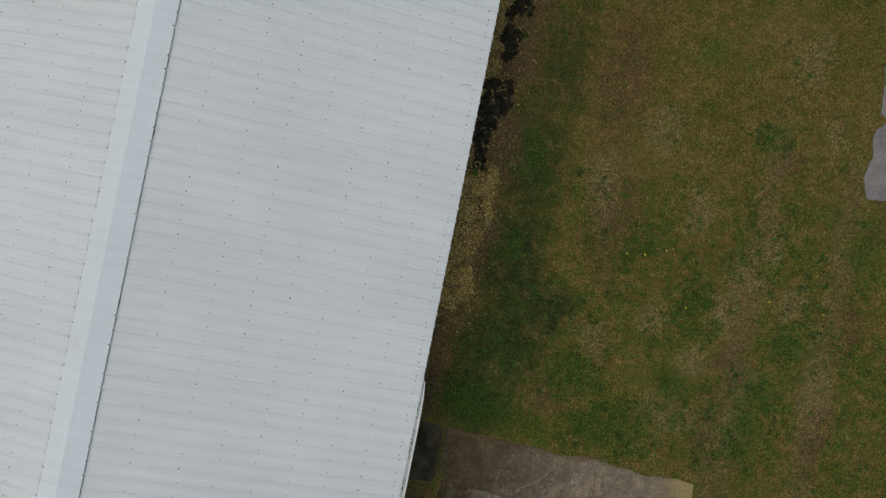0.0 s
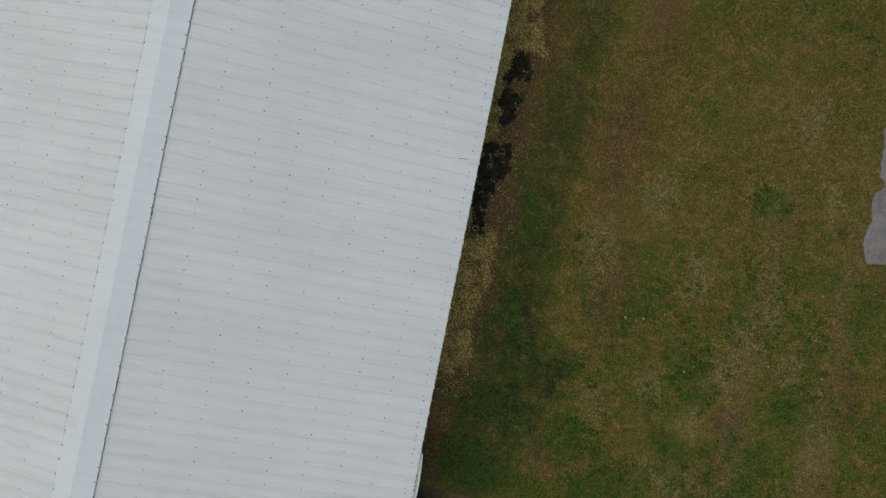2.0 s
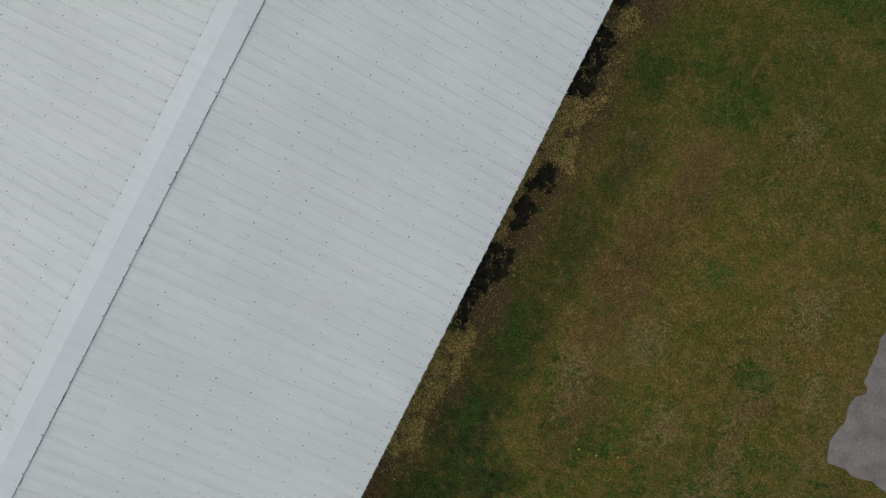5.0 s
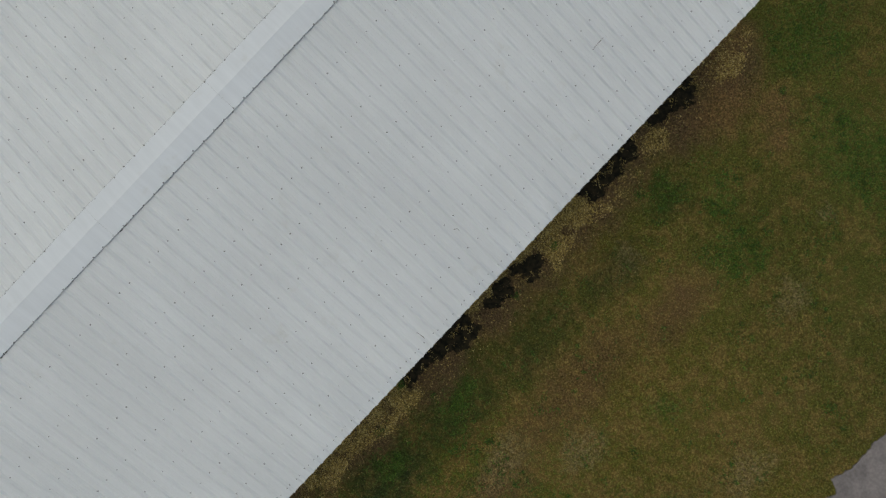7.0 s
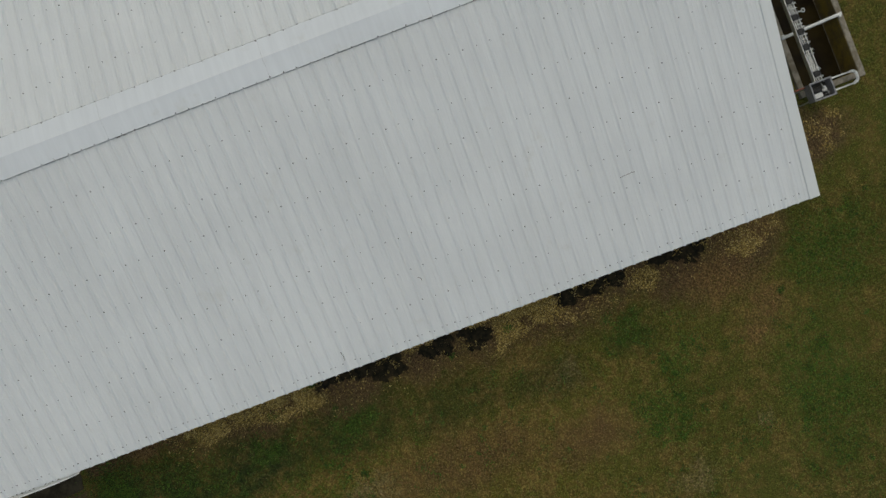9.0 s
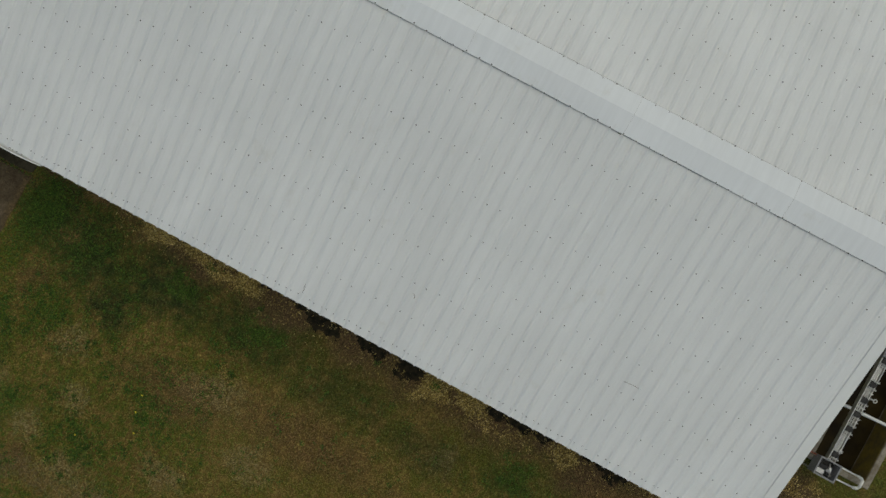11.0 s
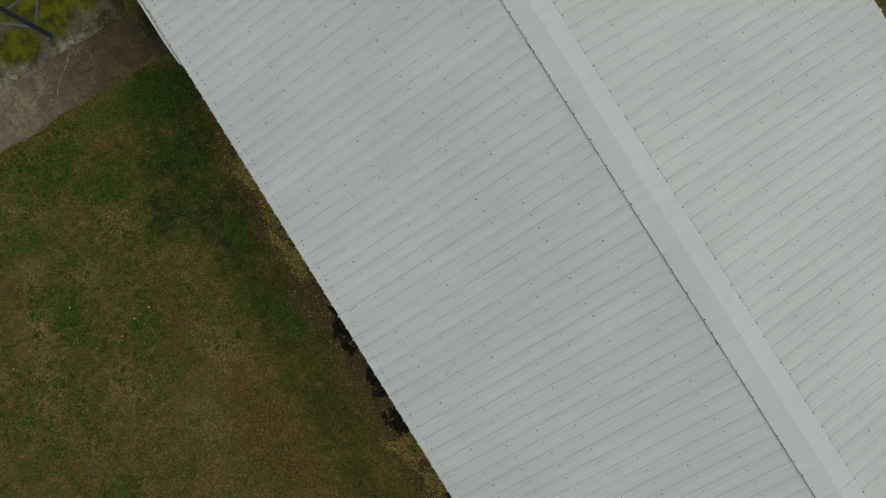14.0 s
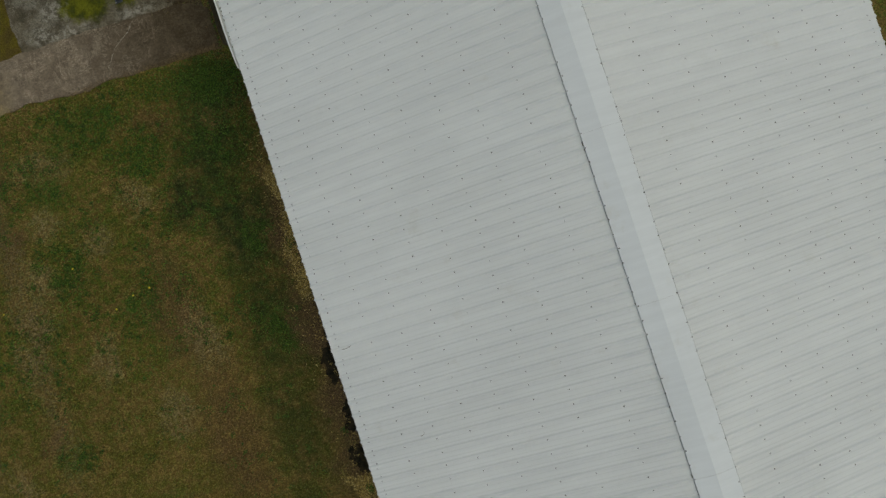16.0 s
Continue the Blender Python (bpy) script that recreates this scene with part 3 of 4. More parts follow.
        for k in range(len(prof)):
            bm.faces.new((ends[0][k], ends[0][(k + 1) % 6], ends[1][(k + 1) % 6], ends[1][k]))
        bm.faces.new(ends[0]), bm.faces.new(ends[1][::-1])
        bmesh.ops.recalc_face_normals(bm, faces=bm.faces[:])
        part("rake_trim", bm, M_TRIM, b, "white folded steel gable trim")
    # ridge cap pieces, each lapped over the next
    for k, (ya, yb) in enumerate(zip(JOINTS, JOINTS[1:] + [GABLE_Y + 0.01])):
        if ya > GABLE_Y:
            break
        yb = min(yb, GABLE_Y + 0.01)
        bm = bmesh.new()
        lift = 0.044 + (0.002 if k % 2 else 0.0)
        nseg = max(2, int((yb - ya) / 0.305))
        prof = [(-0.434, -0.016), (-0.43, 0.0), (-0.22, 0.002), (-0.012, -0.001), (0.0, 0.0), (0.012, -0.001), (0.22, 0.002), (0.43, 0.0), (0.434, -0.016)]
        grid = []
        for j in range(nseg + 1):
            y = ya + (yb - ya) * j / nseg
            w = 0.004 * noise.noise(Vector((y * 1.3, 3, k)))
            grid.append([bm.verts.new((x * (1 + 0.012 * noise.noise(Vector((y * 2, x * 3, 1)))), y, RIDGE_Z - SLOPE * abs(x) + lift + h + (w if abs(x) > 0.3 else 0))) for x, h in prof])
        for j in range(nseg):
            for i in range(len(prof) - 1):
                bm.faces.new((grid[j][i], grid[j][i + 1], grid[j + 1][i + 1], grid[j + 1][i]))
        bmesh.ops.recalc_face_normals(bm, faces=bm.faces[:])
        cap = part("ridge_cap", bm, M_CAP, b, "bent white steel ridge cap")
        bm = bmesh.new()
        for sd in (-1, 1):
            v = [bm.verts.new((sd * x, y, RIDGE_Z - SLOPE * x + 0.050 + dz)) for dz in (0.0, 0.003) for x, y in ((0.0, ya), (0.43, ya), (0.43, ya + 0.005), (0.0, ya + 0.005))]
            for q in ((0, 1, 2, 3), (7, 6, 5, 4), (0, 4, 5, 1), (1, 5, 6, 2), (2, 6, 7, 3), (3, 7, 4, 0)):
                bm.faces.new([v[i] for i in q])
        bmesh.ops.recalc_face_normals(bm, faces=bm.faces[:])
        part("sealant", bm, M_SEAL, cap, "thin grey sealant along the lap")
    for y, L in ((4.30, 0.26), (0.66, 0.18), (7.62, 0.10), (11.30, 0.12), (14.95, 0.08)):
        bm = bmesh.new()
        for k in range(int(L / 0.02)):
            m = Matrix.Translation((0.436 + rng.uniform(-0.004, 0.010), y + rng.uniform(-L, L) * 0.5, RIDGE_Z - SLOPE * 0.436 + 0.022)) @ Matrix.Diagonal((0.012, 0.022, 0.010, 1))
            bmesh.ops.create_icosphere(bm, subdivisions=1, radius=1.0, matrix=m)
        tagged(part("moss", bm, M_DEBRIS, b, "dark moss caught under the cap edge"), kind="stuff")
    return b


building = build_building()


def build_gutter():
    """Half-open channel hung below the eave; its end is bent in against the roof."""
    g = tagged(new("gutter"), "white metal eave gutter with bent end and leaf litter", "gutter")
    path = [(0.02, 0.045), (-0.06, 0.055), (-0.30, 0.090), (-0.60, 0.115), (-1.2, 0.122), (-2.5, 0.125), (-4.5, 0.125), (BACK_Y, 0.125)]
    prof = [(-0.04, 0.02), (-0.04, -0.06), (0.080, -0.06), (0.100, -0.025), (0.105, 0.008), (0.140, 0.012), (0.140, 0.002), (0.114, -0.002), (0.106, -0.03), (0.086, -0.068), (-0.046, -0.068), (-0.046, 0.02)]
    bm = bmesh.new()
    rings = []
    for y, o in path:
        k = o / 0.125
        z0 = EAVE_Z - 0.035 - 0.012 * k
        rings.append([bm.verts.new((EAVE_X + 0.030 + (x - 0.140) * (0.50 + 0.35 * k) + o * 0.62, y, z0 + z)) for x, z in prof])
    for a, c in zip(rings, rings[1:]):
        for i in range(len(prof)):
            j = (i + 1) % len(prof)
            bm.faces.new((a[i], a[j], c[j], c[i]))
    bm.faces.new(rings[0])
    bm.faces.new(rings[-1][::-1])
    bmesh.ops.recalc_face_normals(bm, faces=bm.faces[:])
    part("channel", bm, M_TRIM, g)
    rng = random.Random(8)
    vs, fs = [], []
    for _ in range(500):
        y = rng.uniform(-6.8, -0.3)
        if noise.noise(Vector((y * 1.7, 0, 4))) < -0.1:
            continue
        x, z, r, a = EAVE_X - 0.008 + rng.uniform(-0.02, 0.030), EAVE_Z - 0.075 + rng.uniform(0, 0.06), rng.uniform(0.012, 0.03), rng.uniform(0, 6)
        b = len(vs)
        for k in range(4):
            vs.append((x + r * 0.6 * math.cos(a + k * 1.571), y + r * math.sin(a + k * 1.571), z + rng.uniform(-0.006, 0.006)))
        fs.append((b, b + 1, b + 2, b + 3))
    tagged(raw("leaf_litter", vs, fs, M_DEBRIS, g), kind="stuff")
    return g


build_gutter()

# ---- tank with its conveyor ----


def build_tank():
    x0, x1, y0, y1 = PIT
    t, zt, zb = 0.15, 0.10, -1.3
    tank = tagged(new("concrete_tank"), "sunken concrete water tank with lichened rim", "tank", group="tanks at the gable")
    for a in ((x0, x1, y0, y0 + t), (x0, x1, y1 - t, y1), (x0, x0 + t, y0 + t, y1 - t), (x1 - t, x1, y0 + t, y1 - t)):
        bm = bmesh.new()
        box(bm, a[0], a[1], a[2], a[3], zb, zt, 0.012)
        part("tank_wall", bm, M_CONCRETE, tank)
    ins = (x0 + t, x1 - t, y0 + t, y1 - t)
    bm = bmesh.new()
    box(bm, ins[0], ins[1], ins[2], ins[3], zb, zb + 0.1)
    part("tank_floor", bm, M_INNER, tank)
    for a in ((ins[0], ins[1], ins[3] - 0.012, ins[3] - 0.002), (ins[0], ins[1], ins[2] + 0.002, ins[2] + 0.012), (ins[0] + 0.002, ins[0] + 0.012, ins[2] + 0.02, ins[3] - 0.02), (ins[1] - 0.012, ins[1] - 0.002, ins[2] + 0.02, ins[3] - 0.02)):
        bm = bmesh.new()
        box(bm, a[0], a[1], a[2], a[3], zb + 0.1, zt - 0.03)
        part("liner", bm, M_INNER, tank, "algae stained liner")
    bm = bmesh.new()
    box(bm, ins[0] + 0.02, ins[1] - 0.02, ins[3] - 0.022, ins[3] - 0.014, -0.69, -0.665)
    part("waterline", bm, M_CONCRETE, tank, "pale scum line")
    return tank


def mat_water():
    n = Nodes("murky_water")
    n.done(n.mix(n.ramp(n.noise(1.2, 3), 0.35, 0.7), (0.010, 0.008, 0.005), (0.026, 0.019, 0.007)), 0.25, bump=n.noise(3.0, 2), depth=0.01, spec=0.02)
    return n.mat


M_WATER = mat_water()


def build_water():
    x0, x1, y0, y1 = PIT
    bm = bmesh.new()
    box(bm, x0 + 0.165, x1 - 0.165, y0 + 0.165, y1 - 0.165, -1.2, -0.68)
    ob = part("water", bm, M_WATER, None)
    return tagged(ob, "dark murky water in the tank", "water", group="tank water")


def build_conveyor():
    """Two open gear boxes joined by a double rail with rollers, carried across the tank."""
    c = tagged(new("conveyor"), "grey gear boxes joined by a galvanised roller rail", "conveyor", group="conveyors at the gable")
    rng = random.Random(3)
    for xa, xb in ((1.03, 1.49), (4.39, 4.84)):
        ya, yb, za, zb, t = 19.91, 20.44, 0.66, 1.0, 0.025
        if xa > 3:
            ya, yb = 19.76, 20.31
        bm = bmesh.new()
        rings = []
        for o, z in ((0.0, za), (0.0, zb), (-0.012, zb), (-0.012, zb + 0.014), (t, zb + 0.014), (t, za + t)):
            rings.append([bm.verts.new(p) for p in ((xa + o, ya + o, z), (xb - o, ya + o, z), (xb - o, yb - o, z), (xa + o, yb - o, z))])
        for p, q in zip(rings, rings[1:]):
            for k in range(4):
                bm.faces.new((p[k], p[(k + 1) % 4], q[(k + 1) % 4], q[k]))
        bm.faces.new(rings[0][::-1]), bm.faces.new(rings[-1])
        bmesh.ops.recalc_face_normals(bm, faces=bm.faces[:])
        bx = part("gear_box", bm, M_GREY, c, "open grey plastic box")
        # black plate added on the floor to darken the inside of the box
        bm = bmesh.new()
        box(bm, xa + t + 0.003, xb - t - 0.003, ya + t + 0.003, yb - t - 0.003, za + t + 0.002, za + t + 0.02)
        part("mat", bm, M_BLACK, bx, "black bottom plate added to darken the box interior")
        cx, cy = (xa + xb) / 2, (ya + yb) / 2
        bm = bmesh.new()
        rod(bm, (cx - 0.02, cy - 0.17, za + 0.16), (cx - 0.02, cy + 0.06, za + 0.16), 0.075, 16)
        rod(bm, (cx - 0.02, cy + 0.06, za + 0.16), (cx - 0.02, cy + 0.13, za + 0.16), 0.05, 16)
        box(bm, cx - 0.13, cx + 0.10, cy - 0.12, cy + 0.02, za + t, za + 0.09, 0.006)
        part("motor", bm, M_BLACK, bx, "black electric motor")
        bm = bmesh.new()
        rod(bm, (cx + 0.02, cy + 0.03, za + 0.2), (cx + 0.02, cy + 0.15, za + 0.2), 0.05, 14)
        box(bm, cx - 0.07, cx + 0.0, cy + 0.05, cy + 0.12, za + 0.2, za + 0.29, 0.008)
        part("gear_case", bm, M_ZINC, bx, "bright metal gear case")
        bm = bmesh.new()
        if xa > 3:
            box(bm, xb - 0.17, xb - 0.05, ya + 0.06, ya + 0.27, zb - 0.1, zb - 0.085, 0.004)
            part("cover_plate", bm, M_ZINC, bx)
        else:
            rod(bm, (xa + 0.12, yb - 0.12, zb - 0.12), (xa + 0.12, yb - 0.12, zb - 0.05), 0.04, 16)
            part("knob", bm, M_GREY, bx)
        for k in range(6):
            bm = bmesh.new()
            p0 = Vector((rng.uniform(xa + 0.06, xb - 0.06), rng.uniform(ya + 0.06, yb - 0.06), za + rng.uniform(0.1, 0.25)))
            p1 = Vector((rng.uniform(xa + 0.06, xb - 0.06), rng.uniform(ya + 0.06, yb - 0.06), za + rng.uniform(0.1, 0.25)))
            rod(bm, p0, p1, rng.uniform(0.006, 0.012), 8)
            part("cable", bm, (M_BLACK, M_GREY, M_ZINC)[k % 3], bx)
        for lx in (xa + 0.05, xb - 0.05):
            for ly in (ya + 0.06, yb - 0.06):
                bm = bmesh.new()
                box(bm, lx - 0.02, lx + 0.02, ly - 0.02, ly + 0.02, 0.09 if PIT[0] < lx < PIT[1] and PIT[2] < ly < PIT[2] + 0.15 else -0.02, za)
                part("leg", bm, M_ZINC, c)
    ya, yb, xa, xb, z = 19.98, 20.16, 1.48, 4.40, 0.90
    for y, w, h in ((ya, 0.022, 0.16), (yb, 0.022, 0.10)):
        bm = bmesh.new()
        box(bm, xa, xb, y - w / 2, y + w / 2, z - h, z, 0.004)
        part("side_rail", bm, M_ZINC, c)
    for y in (ya + 0.065, ya + 0.120):
        bm = bmesh.new()
        rod(bm, (xa, y, z - 0.045), (xb, y, z - 0.045), 0.016, 10)
        part("draw_bar", bm, M_ZINC, c)
    for x0, x1 in ((1.78, 2.15), (2.36, 2.58), (3.64, 4.12)):
        bm = bmesh.new()
        box(bm, x0, x1, ya + 0.03, yb - 0.02, z - 0.085, z - 0.062, 0.003)
        part("tray", bm, M_PVC, c, "pale plastic tray")
    for x in (1.58, 2.24, 2.68, 3.07, 3.48, 4.20):
        bm = bmesh.new()
        box(bm, x - 0.075, x + 0.075, ya + 0.03, yb + 0.03, z - 0.14, z - 0.002, 0.01)
        rod(bm, (x - 0.05, yb - 0.01, z - 0.02), (x + 0.05, yb - 0.01, z - 0.02), 0.03, 12)
        roller = part("roller_block", bm, M_BLACK, c, "black roller block")
        for s in (-0.1, 0.1):
            bm = bmesh.new()
            rod(bm, (x + s, ya + 0.05, z - 0.01), (x + s, yb + 0.05, z - 0.01), 0.011, 10)
            rod(bm, (x + s, yb + 0.03, z - 0.01), (x + s, yb + 0.055, z - 0.01), 0.022, 10)
            part("axle", bm, M_ZINC, roller)
    for x in (1.74, 2.46, 2.88, 3.27, 3.68, 4.06):
        bm = bmesh.new()
        box(bm, x - 0.012, x + 0.012, ya + 0.02, yb + 0.035, z - 0.03, z + 0.018, 0.003)
        for s in (0.04, 0.10, 0.16):
            rod(bm, (x - 0.03, ya + s, z - 0.005), (x + 0.03, ya + s, z - 0.005), 0.016, 10)
        part("clamp", bm, M_ZINC, c)
    bm = bmesh.new()
    rod(bm, (2.57, 20.16, z - 0.09), (2.57, 20.34, z - 0.09), 0.018, 12)
    part("outlet", bm, M_ZINC, c)
    bm = bmesh.new()
    rings = []
    for k in range(20):
        a = k * math.pi / 10
        q = Vector((2.57 + 0.042 * math.cos(a), 20.37 + 0.042 * math.sin(a), z - 0.09))
        out = Vector((math.cos(a), math.sin(a), 0))
        rings.append([bm.verts.new(q + out * 0.014 * math.cos(b * math.pi / 4) + Vector((0, 0, 0.014 * math.sin(b * math.pi / 4)))) for b in range(8)])
    for k in range(20):
        for b in range(8):
            bm.faces.new((rings[k][b], rings[(k + 1) % 20][b], rings[(k + 1) % 20][(b + 1) % 8], rings[k][(b + 1) % 8]))
    bmesh.ops.recalc_face_normals(bm, faces=bm.faces[:])
    part("eye_ring", bm, M_PVC, c, "pale round eye", True)
    return c


def build_pipes():
    p = tagged(new("cross_pipe"), "white plastic pipe laid across the tank rim", "pipe", group="white pipes")
    bm = bmesh.new()
    rod(bm, (2.98, 19.93, 0.155), (2.91, 21.60, 0.155), 0.042, 16)
    part("tube", bm, M_PVC, p, smooth=False)
    for y in (19.99, 21.54):
        bm = bmesh.new()
        rod(bm, (2.945, y - 0.03, 0.155), (2.945, y + 0.03, 0.155), 0.048, 16)
        part("collar", bm, M_PVC, p)
    q = tagged(new("pipe_loop"), "white plastic pipe bent in a loop", "pipe", group="white pipe loops")
    pts = [(4.42, 20.26, 0.72), (4.42, 21.12, 0.42), (4.43, 21.22, 0.40), (4.48, 21.27, 0.40), (4.64, 21.27, 0.40), (4.70, 21.24, 0.39), (4.73, 21.14, 0.40), (4.74, 20.28, 0.72)]
    for i, (a, b) in enumerate(zip(pts, pts[1:])):
        bm = bmesh.new()
        r = 0.022 if i in (0, 6) else 0.038
        rod(bm, a, b, r, 14)
        bmesh.ops.create_uvsphere(bm, u_segments=12, v_segments=8, radius=r, matrix=Matrix.Translation(b))
        part("elbow" if 0 < i < 6 else "tube", bm, M_PVC, q, smooth=True)
    r = tagged(new("red_pipe"), "thin red pipe from the wall to the gear box", "pipe", group="red pipes")
    bm = bmesh.new()
    rod(bm, (4.40, 17.92, 0.72), (4.42, 19.80, 0.72), 0.02, 10)
    part("tube", bm, M_RED, r)
    return p, q, r


tank, tank_water, conveyor = build_tank(), build_water(), build_conveyor()
pipes = build_pipes()
for ob in (tank, tank_water, conveyor, *pipes):
    copy_thing(ob, Matrix.Translation((UNIT_DX, 0, 0)))

# ---- six-legged stand beyond the slab ----


def build_stand():
    s = tagged(new("steel_stand"), "tall blue-grey steel stand on six braced legs", "stand")
    cx, cy, r, h = 9.91, -5.36, 1.84, 3.4
    feet = [(cx + r * math.sin(k * math.pi / 3), cy + r * math.cos(k * math.pi / 3)) for k in range(6)]
    for k, (x, y) in enumerate(feet):
        bm = bmesh.new()
        rod(bm, (x, y, 0.02), (x, y, h), 0.068, 16)
        leg = part("leg", bm, M_TOWER, s, smooth=False)
        bm = bmesh.new()
        box(bm, x - 0.095, x + 0.095, y - 0.095, y + 0.095, -0.02, 0.035, 0.006)
        part("foot_plate", bm, M_TOWER, leg)
        bm = bmesh.new()
        rod(bm, (x + 0.075, y + 0.075, 0.03), (x + 0.075, y + 0.075, 0.06), 0.014, 6)
        part("bolt", bm, M_ZINC, leg)
        x2, y2 = feet[(k + 1) % 6]
        for za, zb in ((0.7, 2.0), (2.0, 0.7)):
            bm = bmesh.new()
            rod(bm, (x, y, za), (x2, y2, zb), 0.028, 8)
            part("brace", bm, M_BRACE, s)
        bm = bmesh.new()
        rod(bm, (x, y, h - 0.06), (x2, y2, h - 0.06), 0.06, 8)
        part("ring_beam", bm, M_TOWER, s)
    return s


build_stand()

# ---- drip line under the eave: bare cloth and gravel ----
CLOTH = [
    [(6.95, 14.75), (7.05, 15.2), (7.00, 16.38), (7.44, 16.22), (7.56, 15.7), (7.42, 15.14), (7.40, 14.8), (7.25, 14.6)],
    [(6.90, 12.0), (6.92, 14.25), (7.30, 14.2), (7.45, 13.9), (7.52, 13.44), (7.54, 12.75), (7.62, 12.35), (7.45, 12.1)],
    [(7.26, 10.15), (7.45, 10.20), (7.62, 10.0), (7.92, 9.80), (7.92, 9.62), (7.60, 9.45), (7.30, 9.25), (7.16, 9.5)],
    [(7.10, 8.80), (7.20, 9.10), (7.56, 9.14), (7.76, 9.02), (7.64, 8.68), (7.40, 8.18), (7.20, 8.40)],
    [(7.14, 7.80), (7.56, 7.80), (7.84, 7.20), (7.48, 6.68), (7.44, 5.85), (7.40, 5.28), (7.14, 5.34), (6.95, 5.95), (6.92, 6.79), (7.0, 7.5)],
]
# washed-out beds of pale gravel, with how thickly the stones lie
BEDS = [
    ([(6.85, 11.95), (7.25, 11.98), (7.63, 12.15), (7.87, 12.55), (8.04, 12.48), (7.86, 11.75), (7.74, 11.2), (7.92, 10.9), (8.06, 10.2), (7.85, 10.1), (7.35, 10.25), (7.1, 10.0), (6.85, 10.0)], 1.0),
    ([(7.33, 5.25), (7.74, 5.55), (7.73, 5.17), (7.76, 4.3), (7.69, 3.89), (7.55, 2.6), (7.66, 2.1), (7.3, 1.5), (6.85, 1.3), (6.82, 5.2)], 0.95),
    ([(6.85, 5.6), (7.06, 5.6), (7.12, 7.6), (7.18, 8.6), (7.2, 10.1), (6.85, 10.1)], 0.75),
    ([(7.32, 14.2), (7.37, 14.64), (7.62, 14.8), (7.95, 14.5), (7.66, 14.2), (7.58, 13.93)], 0.8),
    ([(7.50, 16.75), (7.45, 17.3), (7.78, 17.73), (7.95, 17.3), (8.02, 17.0), (7.82, 16.72)], 0.9),
    ([(6.85, 16.4), (7.2, 16.42), (7.55, 16.65), (7.66, 18.3), (6.9, 18.4)], 0.35),
    ([(7.64, 12.6), (8.0, 12.6), (7.9, 13.6), (7.62, 13.5)], 0.3),
    ([(5.2, 19.2), (5.9, 19.1), (6.2, 20.0), (5.9, 20.8), (5.2, 20.6)], 0.35),
]
CELL = 0.022


def warp(x, y):
    """The drip line frays the cloth at three sizes."""
    a, b, c = (noise.noise_vector(Vector((x * f, y * f, 4.0 + f))) for f in (2.2, 6.5, 17.0))
    return x + 0.16 * a.x + 0.09 * b.x + 0.05 * c.x, y + 0.20 * a.y + 0.10 * b.y + 0.05 * c.y


def ragged_sheet(poly, z, cell=CELL):
    """Flood-fills the cells inside a frayed outline, from the middle outwards, into one thin sheet."""
    cx, cy = sum(p[0] for p in poly) / len(poly), sum(p[1] for p in poly) / len(poly)
    seen, todo = set(), [(0, 0)]
    while todo:
        i, j = todo.pop()
        x, y = cx + i * cell, cy + j * cell
        if (i, j) in seen or not inside(*warp(x, y), poly):
            continue
        seen.add((i, j))
        todo += [(i + 1, j), (i - 1, j), (i, j + 1), (i, j - 1)]
    bm, vs = bmesh.new(), {}

    def vert(i, j):
        if (i, j) not in vs:
            x, y = cx + (i - 0.5) * cell, cy + (j - 0.5) * cell
            d = noise.noise_vector(Vector((x * 40, y * 40, 1)))
            vs[i, j] = bm.verts.new((x + d.x * 0.008, y + d.y * 0.008, z + 0.006 * noise.noise(Vector((x * 7, y * 7, 2)))))
        return vs[i, j]

    for i, j in sorted(seen):
        bm.faces.new((vert(i, j), vert(i + 1, j), vert(i + 1, j + 1), vert(i, j + 1)))
    return bm


def build_cloth(poly):
    ob = part("weed_cloth", ragged_sheet(poly, 0.014), M_FABRIC, None)
    return tagged(ob, "bare black damp cloth patch amid gravel", "ground cloth", group="cloth patches")


for c in CLOTH:
    build_cloth(c)


